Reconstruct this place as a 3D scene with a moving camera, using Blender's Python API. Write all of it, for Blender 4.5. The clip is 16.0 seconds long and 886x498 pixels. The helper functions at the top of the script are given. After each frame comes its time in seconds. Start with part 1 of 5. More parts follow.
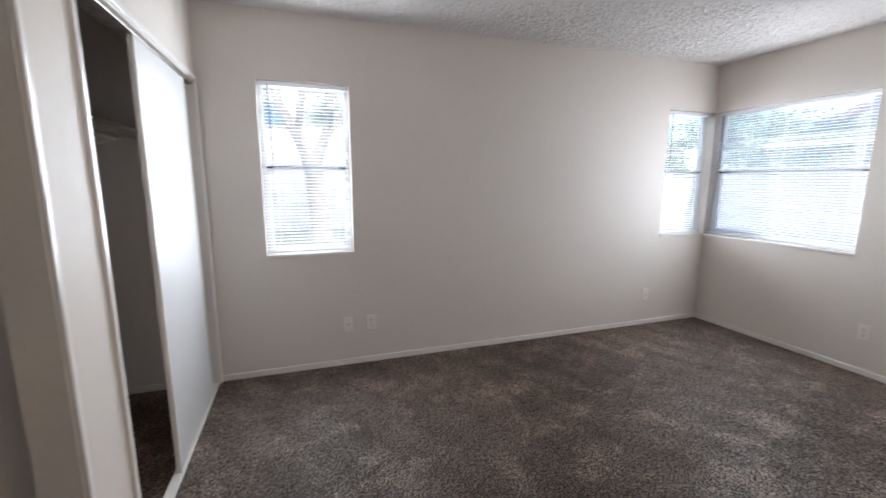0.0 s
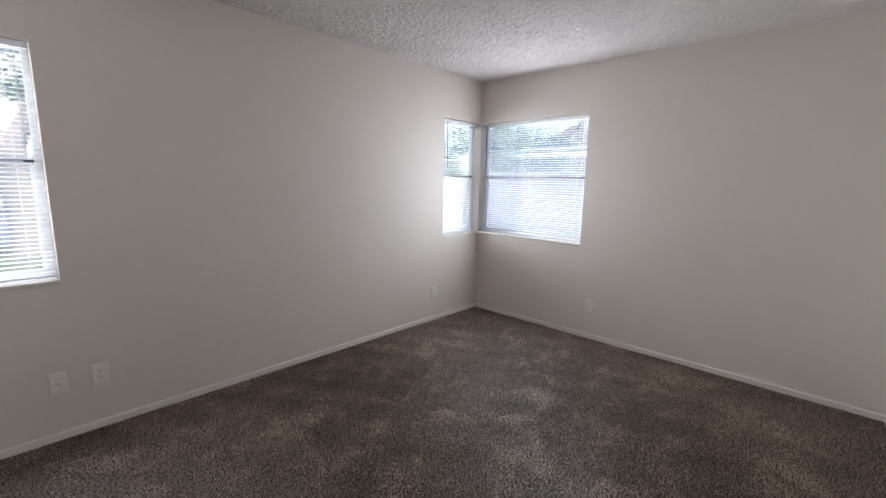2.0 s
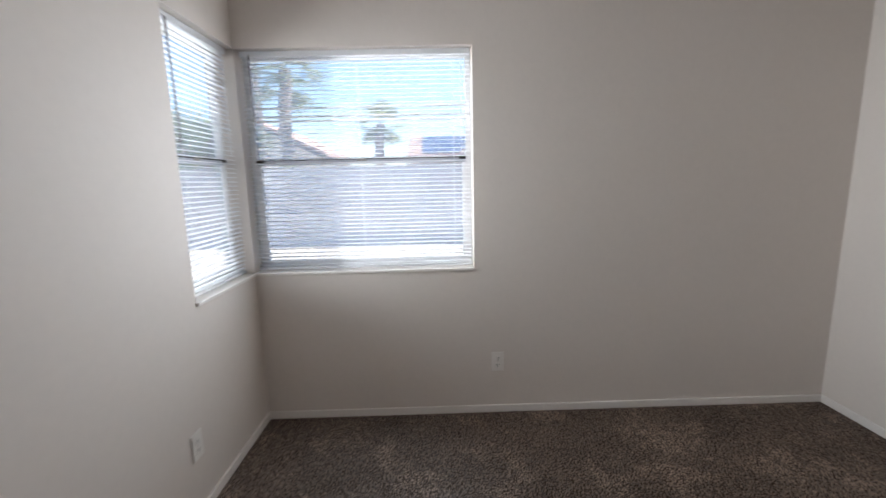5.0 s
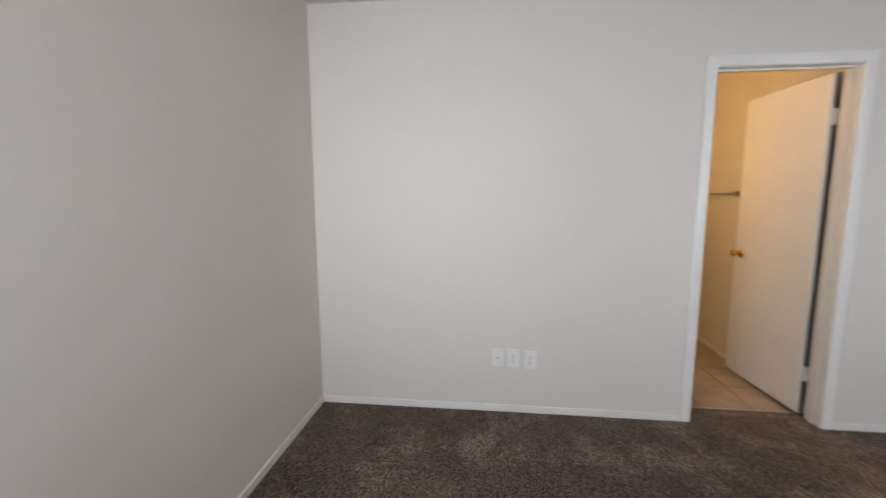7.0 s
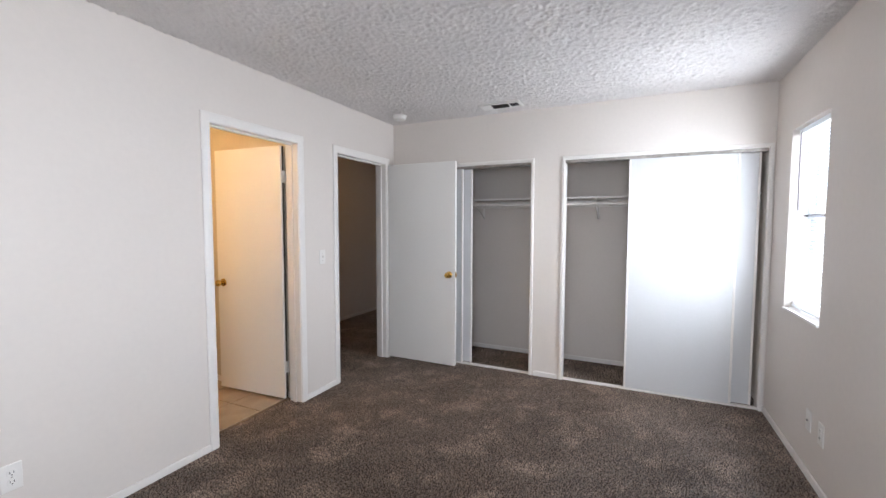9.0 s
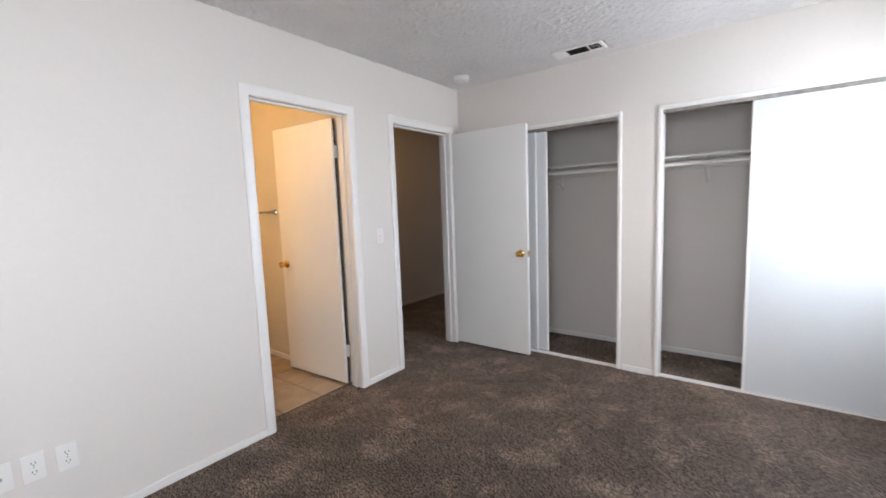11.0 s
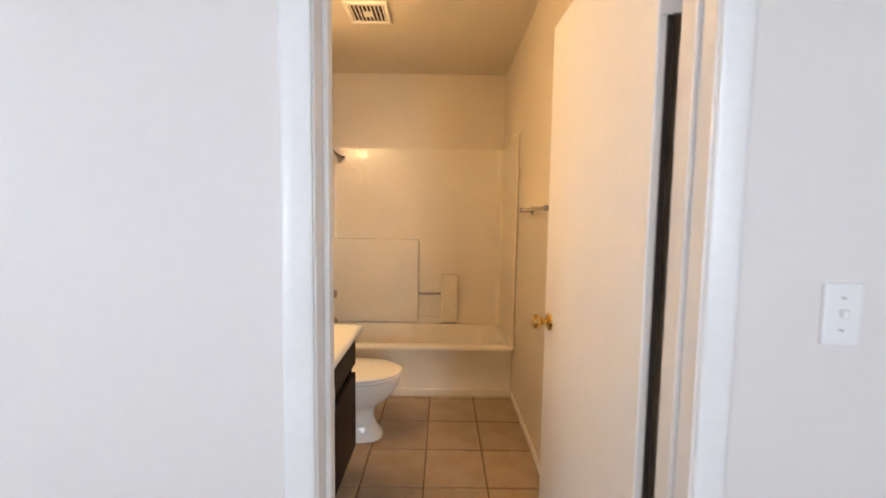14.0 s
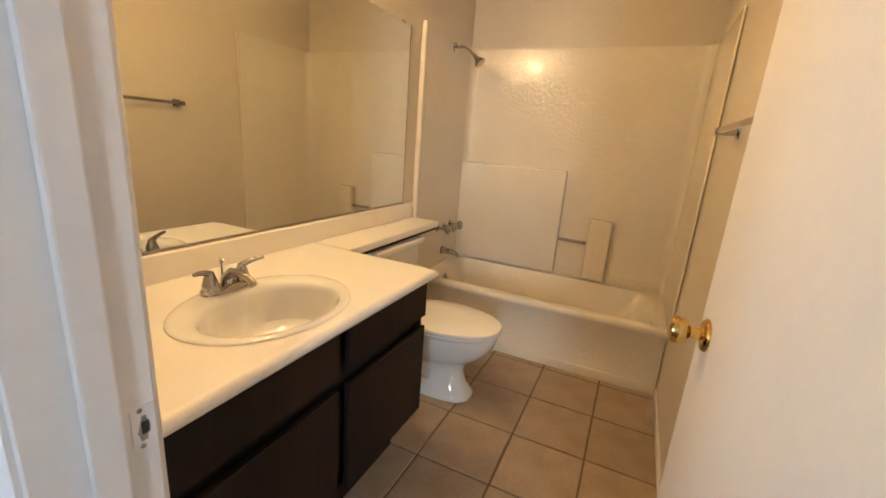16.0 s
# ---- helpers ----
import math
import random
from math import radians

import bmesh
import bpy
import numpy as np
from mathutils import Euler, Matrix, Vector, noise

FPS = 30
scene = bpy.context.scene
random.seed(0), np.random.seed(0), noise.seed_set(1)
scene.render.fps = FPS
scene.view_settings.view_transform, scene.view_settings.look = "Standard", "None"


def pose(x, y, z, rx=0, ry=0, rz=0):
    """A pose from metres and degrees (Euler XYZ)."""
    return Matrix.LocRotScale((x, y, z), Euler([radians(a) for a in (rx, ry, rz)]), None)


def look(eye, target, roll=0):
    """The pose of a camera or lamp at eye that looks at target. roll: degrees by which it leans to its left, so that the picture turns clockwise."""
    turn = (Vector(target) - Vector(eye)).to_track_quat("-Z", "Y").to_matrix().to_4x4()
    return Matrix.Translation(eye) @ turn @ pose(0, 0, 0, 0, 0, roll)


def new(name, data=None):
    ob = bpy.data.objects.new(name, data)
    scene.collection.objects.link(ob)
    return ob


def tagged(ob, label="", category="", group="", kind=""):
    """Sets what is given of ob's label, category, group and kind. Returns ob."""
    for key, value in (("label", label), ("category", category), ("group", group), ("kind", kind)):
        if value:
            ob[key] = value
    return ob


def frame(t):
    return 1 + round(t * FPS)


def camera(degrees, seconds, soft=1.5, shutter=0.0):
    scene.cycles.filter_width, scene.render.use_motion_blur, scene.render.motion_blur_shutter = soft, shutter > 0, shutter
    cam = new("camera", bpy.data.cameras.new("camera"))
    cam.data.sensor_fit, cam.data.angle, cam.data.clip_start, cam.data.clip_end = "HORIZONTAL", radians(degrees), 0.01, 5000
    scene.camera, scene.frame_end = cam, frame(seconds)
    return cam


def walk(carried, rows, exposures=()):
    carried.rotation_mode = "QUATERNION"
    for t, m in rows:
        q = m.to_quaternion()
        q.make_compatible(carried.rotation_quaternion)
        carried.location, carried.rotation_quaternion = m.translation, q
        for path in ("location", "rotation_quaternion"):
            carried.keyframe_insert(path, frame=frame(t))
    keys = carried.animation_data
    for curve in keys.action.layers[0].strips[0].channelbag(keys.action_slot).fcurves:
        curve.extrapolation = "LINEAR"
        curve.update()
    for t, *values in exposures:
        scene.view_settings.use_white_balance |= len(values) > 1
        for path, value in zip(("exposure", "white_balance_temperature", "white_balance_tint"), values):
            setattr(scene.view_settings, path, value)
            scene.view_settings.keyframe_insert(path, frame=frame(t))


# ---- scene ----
cam = camera(94.2, 16.0, shutter=0.3)
PATH = [
    (0, (0.585, 0.239, 1.381), (1.224, 2.104, 1.05), 0.2),
    (0.5, (0.631, 0.36, 1.402), (1.631, 2.061, 1.075), 1.3),
    (1, (0.659, 0.373, 1.41), (1.903, 1.908, 1.101), 1.6),
    (1.5, (0.672, 0.381, 1.407), (2.073, 1.775, 1.104), 1.3),
    (2, (0.776, 0.41, 1.403), (2.215, 1.761, 1.08), 1.2),
    (2.5, (0.937, 0.57, 1.395), (2.31, 1.989, 1.074), 0.7),
    (3, (1.044, 0.938, 1.366), (2.455, 2.316, 1.033), 0.3),
    (5.3, (2.341, 2.399, 1.341), (4.266, 1.976, 1.002), -1.3),
    (5.5, (2.471, 2.468, 1.352), (4.314, 1.773, 1.006), -1.2),
    (6, (2.741, 2.489, 1.326), (4.22, 1.179, 1.01), -1.5),
    (6.5, (3.064, 2.449, 1.331), (3.957, 0.683, 1.037), -0.7),
    (7, (3.287, 2.452, 1.339), (3.507, 0.481, 1.081), -0.1),
    (7.5, (3.452, 2.332, 1.353), (2.869, 0.431, 1.134), 0.3),
    (8, (3.619, 2.278, 1.359), (2.367, 0.727, 1.191), 0.2),
    (8.5, (3.749, 2.317, 1.413), (2.04, 1.289, 1.267), 0.1),
    (8.7, (3.768, 2.334, 1.41), (1.96, 1.486, 1.291), 0.1),
    (10.8, (3.444, 2.376, 1.368), (1.793, 1.268, 1.15), -1.7),
    (11, (3.356, 2.322, 1.353), (1.775, 1.115, 1.142), -2.1),
    (11.5, (3.099, 2.107, 1.367), (1.669, 0.721, 1.179), -2.0),
    (12, (2.787, 1.926, 1.336), (1.566, 0.349, 1.186), -1.3),
    (12.5, (2.426, 1.698, 1.297), (1.536, -0.09, 1.192), -0.4),
    (13, (2.203, 1.395, 1.326), (1.593, -0.503, 1.175), -0.3),
    (13.5, (1.942, 1.074, 1.289), (1.67, -0.901, 1.138), 0.4),
    (14, (1.85, 0.747, 1.301), (1.849, -1.247, 1.146), 0.8),
    (14.5, (1.814, 0.472, 1.315), (2.18, -1.485, 1.124), 0.8),
    (15, (1.703, 0.252, 1.296), (2.403, -1.607, 1.064), 2.6),
    (15.5, (1.654, 0.165, 1.271), (2.466, -1.626, 0.906), 3.9),
    (16, (1.619, 0.127, 1.247), (2.414, -1.636, 0.736), 4.4),
]
walk(cam, [(t, look(eye, target, roll)) for t, eye, target, roll in PATH],
     [(0.0, 2.0, 6600, 10), (1.5, 1.8, 6650, 11), (3.0, 1.7, 6700, 11), (5.5, 1.15, 6950, 10), (6.0, 0.8, 7200, 11), (6.5, 1.25, 7100, 10), (7.0, 1.9, 6600, 9), (8.0, 2.35, 6500, 11), (10.8, 2.4, 6450, 10), (12.0, 2.6, 6550, 11), (14.5, 2.4, 6150, 10), (15.3, 2.25, 6500, 11), (16.0, 2.5, 5800, 5)])
# watts of the daylight through each opening, and the glow of the bulbs
WN, WC, WE, BULBS = 7.4, 4.2, 6.4, 52.0

# ---- light ----
world = bpy.data.worlds.new("world")
scene.world = world
world.use_nodes = True
wn = world.node_tree.nodes
sky = wn.new("ShaderNodeTexSky")
sky.sky_type = "NISHITA"
sky.sun_disc = False
sky.sun_elevation = radians(62)
sky.sun_rotation = radians(160)
sky.altitude = 300
sky.dust_density = 0.3
sky.ozone_density = 4.0
wn["Background"].inputs["Strength"].default_value = 0.13
world.node_tree.links.new(sky.outputs["Color"], wn["Background"].inputs["Color"])

sun_data = bpy.data.lights.new("sun", "SUN")
sun_data.energy, sun_data.angle, sun_data.color = 5.0, radians(0.6), (1.0, 0.95, 0.88)
sun = new("sun", sun_data)
sun.matrix_world = look((3, -8, 18), (0, 0, 0))


def window_light(name, x, y, z, w, h, rz, watts, spread):
    """Daylight that comes in through one window opening."""
    for out, share, wide in ((0.0, 0.75, spread), (0.078, 0.5, 165)):
        d = bpy.data.lights.new(name, "AREA")
        d.shape, d.size, d.size_y, d.energy = "RECTANGLE", w, h, watts * share
        d.color = (0.795, 0.885, 1.0)
        d.spread = radians(wide)
        o = new(name, d)
        o.matrix_world = pose(x, y, z, 90, 0, rz) @ pose(0, 0, out)


window_light("daylight_north", 0.637, 3.262, 1.44, 0.53, 1.1, 180, WN, 165)
window_light("daylight_corner_north", 4.04, 3.262, 1.44, 0.46, 1.08, 180, WC, 95)
window_light("daylight_corner_east", 4.367, 2.42, 1.44, 0.72, 1.08, 90, WE, 178)


# ---- materials ----
def material(name, color, second=None, rough=0.5, metal=0.0, scale=4.0, fine=120.0, fine_amount=0.08, bump=0.0,
             bump_scale=150.0, spec=0.5, island=0.0, each=0.0, translucent=0.0, coat=0.0, rough_var=0.0, stretch=(1, 1, 1)):
    """A surface with broad variation between two colours, fine grain and a fine relief."""
    m = bpy.data.materials.new(name)
    m.use_nodes = True
    t = m.node_tree
    n, ln = t.nodes, t.links
    b = n["Principled BSDF"]
    co = n.new("ShaderNodeTexCoord")
    mp = n.new("ShaderNodeMapping")
    mp.inputs["Scale"].default_value = stretch
    ln.new(co.outputs["Object"], mp.inputs["Vector"])
    second = second or tuple(c * 0.9 for c in color)
    n1 = n.new("ShaderNodeTexNoise")
    n1.inputs["Scale"].default_value, n1.inputs["Detail"].default_value = scale, 4.0
    ln.new(mp.outputs["Vector"], n1.inputs["Vector"])
    ramp = n.new("ShaderNodeMapRange")
    ramp.inputs[1].default_value, ramp.inputs[2].default_value = 0.32, 0.68
    ln.new(n1.outputs["Fac"], ramp.inputs[0])
    mix = n.new("ShaderNodeMix")
    mix.data_type = "RGBA"
    mix.inputs["A"].default_value, mix.inputs["B"].default_value = (*color, 1), (*second, 1)
    ln.new(ramp.outputs[0], mix.inputs["Factor"])
    n2 = n.new("ShaderNodeTexNoise")
    n2.inputs["Scale"].default_value, n2.inputs["Detail"].default_value = fine, 3.0
    ln.new(mp.outputs["Vector"], n2.inputs["Vector"])
    val = n.new("ShaderNodeMapRange")
    val.inputs[1].default_value, val.inputs[2].default_value = 0.25, 0.75
    val.inputs[3].default_value, val.inputs[4].default_value = 1 - fine_amount, 1 + fine_amount
    ln.new(n2.outputs["Fac"], val.inputs[0])
    out = val.outputs[0]
    for amount, source in ((island, "island"), (each, "each")):
        if amount:
            node = n.new("ShaderNodeNewGeometry" if source == "island" else "ShaderNodeObjectInfo")
            r = n.new("ShaderNodeMapRange")
            r.inputs[3].default_value, r.inputs[4].default_value = 1 - amount, 1 + amount
            ln.new(node.outputs["Random Per Island" if source == "island" else "Random"], r.inputs[0])
            mul = n.new("ShaderNodeMath")
            mul.operation = "MULTIPLY"
            ln.new(out, mul.inputs[0])
            ln.new(r.outputs[0], mul.inputs[1])
            out = mul.outputs[0]
    hsv = n.new("ShaderNodeHueSaturation")
    ln.new(mix.outputs["Result"], hsv.inputs["Color"])
    ln.new(out, hsv.inputs["Value"])
    ln.new(hsv.outputs["Color"], b.inputs["Base Color"])
    b.inputs["Roughness"].default_value, b.inputs["Metallic"].default_value = rough, metal
    b.inputs["Specular IOR Level"].default_value = spec
    b.inputs["Coat Weight"].default_value = coat
    if rough_var:
        rv = n.new("ShaderNodeMapRange")
        rv.inputs[3].default_value, rv.inputs[4].default_value = max(0.02, rough - rough_var), rough + rough_var
        ln.new(n1.outputs["Fac"], rv.inputs[0])
        ln.new(rv.outputs[0], b.inputs["Roughness"])
    if bump:
        n3 = n.new("ShaderNodeTexNoise")
        n3.inputs["Scale"].default_value, n3.inputs["Detail"].default_value = bump_scale, 2.0
        ln.new(mp.outputs["Vector"], n3.inputs["Vector"])
        bp = n.new("ShaderNodeBump")
        bp.inputs["Strength"].default_value, bp.inputs["Distance"].default_value = 1.0, bump
        ln.new(n3.outputs["Fac"], bp.inputs["Height"])
        ln.new(bp.outputs["Normal"], b.inputs["Normal"])
    if translucent:
        tr = n.new("ShaderNodeBsdfTranslucent")
        ln.new(hsv.outputs["Color"], tr.inputs["Color"])
        ms = n.new("ShaderNodeMixShader")
        ms.inputs["Fac"].default_value = translucent
        ln.new(b.outputs["BSDF"], ms.inputs[1])
        ln.new(tr.outputs["BSDF"], ms.inputs[2])
        ln.new(ms.outputs["Shader"], n["Material Output"].inputs["Surface"])
    return m


def glow(name, color, strength):
    m = bpy.data.materials.new(name)
    m.use_nodes = True
    b = m.node_tree.nodes["Principled BSDF"]
    b.inputs["Base Color"].default_value = (*color, 1)
    b.inputs["Emission Color"].default_value = (*color, 1)
    b.inputs["Emission Strength"].default_value = strength
    return m


def clear_glass(name):
    m = bpy.data.materials.new(name)
    m.use_nodes = True
    b = m.node_tree.nodes["Principled BSDF"]
    b.inputs["Base Color"].default_value = (0.96, 0.98, 0.97, 1)
    b.inputs["Roughness"].default_value = 0.0
    b.inputs["Transmission Weight"].default_value = 1.0
    b.inputs["IOR"].default_value = 1.45
    return m


def veiled_glass(name):
    """A window pane with a bluish translucent film that imitates glare over the view."""
    m = clear_glass(name)
    n, ln = m.node_tree.nodes, m.node_tree.links
    tr = n.new("ShaderNodeBsdfTranslucent")
    tr.inputs["Color"].default_value = (0.70, 0.81, 0.97, 1)
    co, film = n.new("ShaderNodeTexCoord"), n.new("ShaderNodeTexNoise")
    film.inputs["Scale"].default_value = 5.0
    ln.new(co.outputs["Object"], film.inputs["Vector"])
    amount = n.new("ShaderNodeMapRange")
    amount.inputs[3].default_value, amount.inputs[4].default_value = 0.19, 0.25
    ln.new(film.outputs["Fac"], amount.inputs[0])
    mx = n.new("ShaderNodeMixShader")
    ln.new(amount.outputs[0], mx.inputs[0])
    ln.new(n["Principled BSDF"].outputs["BSDF"], mx.inputs[1])
    ln.new(tr.outputs["BSDF"], mx.inputs[2])
    ln.new(mx.outputs["Shader"], n["Material Output"].inputs["Surface"])
    return m


PAINT = material("wall_paint", (0.715, 0.65, 0.595), (0.695, 0.63, 0.575), rough=0.6, scale=1.2, fine=35, fine_amount=0.015, bump=0.0004, bump_scale=80, spec=0.3)
BATH_PAINT = material("bath_paint", (0.66, 0.59, 0.475), (0.63, 0.56, 0.45), rough=0.42, scale=1.5, fine=40, fine_amount=0.02, bump=0.0016, bump_scale=90, spec=0.4, rough_var=0.06)
TRIM = material("trim_paint", (0.80, 0.755, 0.71), (0.775, 0.73, 0.685), rough=0.35, scale=6, fine=60, fine_amount=0.02, bump=0.0002, bump_scale=60, rough_var=0.08)
DOOR = material("door_paint", (0.82, 0.79, 0.75), (0.80, 0.77, 0.73), rough=0.35, scale=2, fine=90, fine_amount=0.015, bump=0.0003, bump_scale=45, stretch=(1, 1, 0.5), rough_var=0.06)
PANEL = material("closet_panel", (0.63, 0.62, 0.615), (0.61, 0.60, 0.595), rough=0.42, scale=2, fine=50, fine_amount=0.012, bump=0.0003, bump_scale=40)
POPCORN = material("popcorn_ceiling", (0.78, 0.73, 0.705), (0.72, 0.675, 0.65), rough=0.9, scale=3, fine=160, fine_amount=0.08, bump=0.004, bump_scale=260, spec=0.2)
CARPET_BASE = material("carpet_backing", (0.07, 0.05, 0.037), (0.045, 0.032, 0.024), rough=0.95, scale=5, fine=300, fine_amount=0.4, bump=0.006, bump_scale=220, spec=0.1)
# dark brown that paints the shade in the bathroom door's hinge gap
GAP_SHADE = material("hinge_gap_shade", (0.035, 0.022, 0.014), (0.022, 0.014, 0.009), rough=0.8, scale=9, fine=70, fine_amount=0.3, stretch=(1, 1, 0.1))
TILE = material("floor_tile", (0.42, 0.315, 0.22), (0.34, 0.25, 0.165), rough=0.4, scale=7, fine=60, fine_amount=0.09, bump=0.0008, bump_scale=25, each=0.06, rough_var=0.1)
GROUT = material("grout", (0.20, 0.142, 0.094), (0.16, 0.112, 0.072), rough=0.95, scale=9, fine=200, fine_amount=0.2, bump=0.001, bump_scale=200)
ACRYLIC = material("fibreglass", (0.76, 0.69, 0.565), (0.73, 0.66, 0.535), rough=0.19, scale=2.5, fine=40, fine_amount=0.012, bump=0.0028, bump_scale=42, coat=0.2, rough_var=0.05)
CHINA = material("white_china", (0.84, 0.82, 0.77), (0.82, 0.80, 0.75), rough=0.1, scale=4, fine=30, fine_amount=0.01, coat=0.4)
COUNTER = material("countertop", (0.86, 0.82, 0.75), (0.84, 0.80, 0.73), rough=0.3, scale=5, fine=300, fine_amount=0.03, rough_var=0.05)
CABINET = material("dark_cabinet", (0.018, 0.010, 0.006), (0.011, 0.006, 0.004), rough=0.55, spec=0.25, scale=4, fine=70, fine_amount=0.3, bump=0.0005, bump_scale=90, stretch=(1, 1, 0.15), rough_var=0.1)
BLACK = material("dark_recess", (0.008, 0.006, 0.005), rough=0.8)
CHROME = material("chrome", (0.47, 0.46, 0.45), (0.42, 0.41, 0.40), rough=0.05, metal=1.0, scale=20, rough_var=0.03)
BRASS = material("brass", (0.78, 0.52, 0.16), (0.66, 0.42, 0.12), rough=0.17, metal=1.0, scale=25, rough_var=0.08)
STEEL = material("dull_steel", (0.45, 0.42, 0.38), (0.3, 0.27, 0.24), rough=0.35, metal=1.0, scale=30, rough_var=0.1)
PLASTIC = material("white_plastic", (0.80, 0.76, 0.715), (0.78, 0.74, 0.695), rough=0.35, scale=8, fine=50, fine_amount=0.01)
SLOT = material("dark_slot", (0.02, 0.018, 0.015), rough=0.7)
SLAT = material("blind_slat", (0.87, 0.87, 0.87), (0.84, 0.84, 0.85), rough=0.4, scale=3, fine=40, fine_amount=0.02, translucent=0.3, each=0.03)
ALU = material("window_frame_paint", (0.84, 0.84, 0.84), (0.78, 0.78, 0.79), rough=0.4, scale=8)
RAIL = material("meeting_rail_metal", (0.50, 0.51, 0.55), (0.44, 0.45, 0.49), rough=0.4, metal=0.3, scale=8)
# panes carry a painted veil of glare that washes out the view
GLASS = veiled_glass("veiled_glass")
MIRROR = material("mirror", (0.86, 0.88, 0.84), (0.86, 0.88, 0.84), rough=0.012, metal=1.0, scale=2, fine_amount=0.0)
WAND = material("smoky_plastic", (0.16, 0.13, 0.14), (0.12, 0.10, 0.11), rough=0.25, scale=12)
BULB = glow("warm_bulb", (1.0, 0.63, 0.28), BULBS)
FROSTED = material("frosted_bulb", (0.80, 0.76, 0.68), (0.76, 0.72, 0.64), rough=0.2, scale=6)
HALL_LAMP = glow("hall_lamp_glass", (1.0, 0.62, 0.3), 3.4)
CONCRETE = material("pale_ground", (0.46, 0.43, 0.39), (0.38, 0.35, 0.31), rough=0.9, scale=0.8, fine=30, fine_amount=0.15, bump=0.004, bump_scale=40)
GRASS_SOIL = material("lawn_soil", (0.12, 0.15, 0.05), (0.20, 0.17, 0.09), rough=0.95, scale=1.5, fine=40, fine_amount=0.3)
GRASS = material("grass", (0.10, 0.16, 0.035), (0.16, 0.18, 0.06), rough=0.8, scale=2, fine=30, island=0.35, translucent=0.3)
BLOCK = material("concrete_block", (0.53, 0.51, 0.52), (0.46, 0.44, 0.45), rough=0.95, scale=3, fine=60, fine_amount=0.1, bump=0.003, bump_scale=60, each=0.12, island=0.1)
MORTAR = material("mortar", (0.38, 0.365, 0.36), rough=0.95, scale=4, fine=80, fine_amount=0.15)
STUCCO = material("stucco", (0.62, 0.57, 0.50), (0.57, 0.52, 0.45), rough=0.9, scale=1.5, fine=50, fine_amount=0.06, bump=0.006, bump_scale=60)
ROOF_TILE = material("clay_roof_tile", (0.46, 0.31, 0.26), (0.40, 0.26, 0.21), rough=0.85, scale=3, fine=30, fine_amount=0.15, each=0.12, island=0.12)
SOLAR = material("solar_panel", (0.012, 0.03, 0.10), (0.02, 0.045, 0.14), rough=0.15, scale=2, coat=0.5)
# the blue base colour stands for sky reflected in far windows
SKY_TINT_GLASS = material("sky_reflection_tint_glass", (0.06, 0.16, 0.30), rough=0.05, scale=2)
BARK = material("bark", (0.30, 0.23, 0.19), (0.21, 0.16, 0.13), rough=0.95, scale=4, fine=30, fine_amount=0.25, bump=0.012, bump_scale=18, stretch=(1, 1, 0.3))
LEAF = material("leaf", (0.12, 0.18, 0.06), (0.16, 0.20, 0.085), rough=0.6, scale=1.5, fine=10, island=0.35, translucent=0.3)
PALM_LEAF = material("palm_leaf", (0.17, 0.23, 0.06), (0.24, 0.25, 0.09), rough=0.55, scale=2, fine=10, island=0.3, translucent=0.4)


def carpet_material():
    m = bpy.data.materials.new("carpet_pile")
    m.use_nodes = True
    t = m.node_tree
    n, ln = t.nodes, t.links
    b = n["Principled BSDF"]
    co = n.new("ShaderNodeTexCoord")
    patch = n.new("ShaderNodeTexNoise")
    patch.inputs["Scale"].default_value, patch.inputs["Detail"].default_value = 3.8, 8.0
    patch.inputs["Distortion"].default_value = 0.25
    patch.inputs["Roughness"].default_value = 0.6
    ln.new(co.outputs["Object"], patch.inputs["Vector"])
    pr = n.new("ShaderNodeMapRange")
    pr.interpolation_type = "SMOOTHSTEP"
    pr.inputs[1].default_value, pr.inputs[2].default_value = 0.49, 0.635
    ln.new(patch.outputs["Fac"], pr.inputs[0])
    mix = n.new("ShaderNodeMix")
    mix.data_type = "RGBA"
    mix.inputs["A"].default_value, mix.inputs["B"].default_value = (0.145, 0.098, 0.072, 1), (0.300, 0.213, 0.160, 1)
    ln.new(pr.outputs[0], mix.inputs["Factor"])
    geo = n.new("ShaderNodeNewGeometry")
    r = n.new("ShaderNodeMapRange")
    r.inputs[3].default_value, r.inputs[4].default_value = 0.4, 1.6
    ln.new(geo.outputs["Random Per Island"], r.inputs[0])
    hsv = n.new("ShaderNodeHueSaturation")
    ln.new(mix.outputs["Result"], hsv.inputs["Color"])
    ln.new(r.outputs[0], hsv.inputs["Value"])
    ln.new(hsv.outputs["Color"], b.inputs["Base Color"])
    # tufts shine along the nap, so their gloss follows the lie of the carpet more than each facet
    nap = n.new("ShaderNodeMix")
    nap.data_type = "VECTOR"
    nap.inputs["Factor"].default_value = 0.55
    ln.new(geo.outputs["Normal"], nap.inputs["A"])
    nap.inputs["B"].default_value = (0.0, 0.0, 1.0)
    unit = n.new("ShaderNodeVectorMath")
    unit.operation = "NORMALIZE"
    ln.new(nap.outputs["Result"], unit.inputs[0])
    ln.new(unit.outputs["Vector"], b.inputs["Normal"])
    b.inputs["Roughness"].default_value = 0.45
    b.inputs["Specular IOR Level"].default_value = 1.0
    b.inputs["Sheen Weight"].default_value = 0.65
    b.inputs["Sheen Roughness"].default_value = 0.4
    b.inputs["Sheen Tint"].default_value = (0.80, 0.62, 0.48, 1)
    return m


PILE = carpet_material()


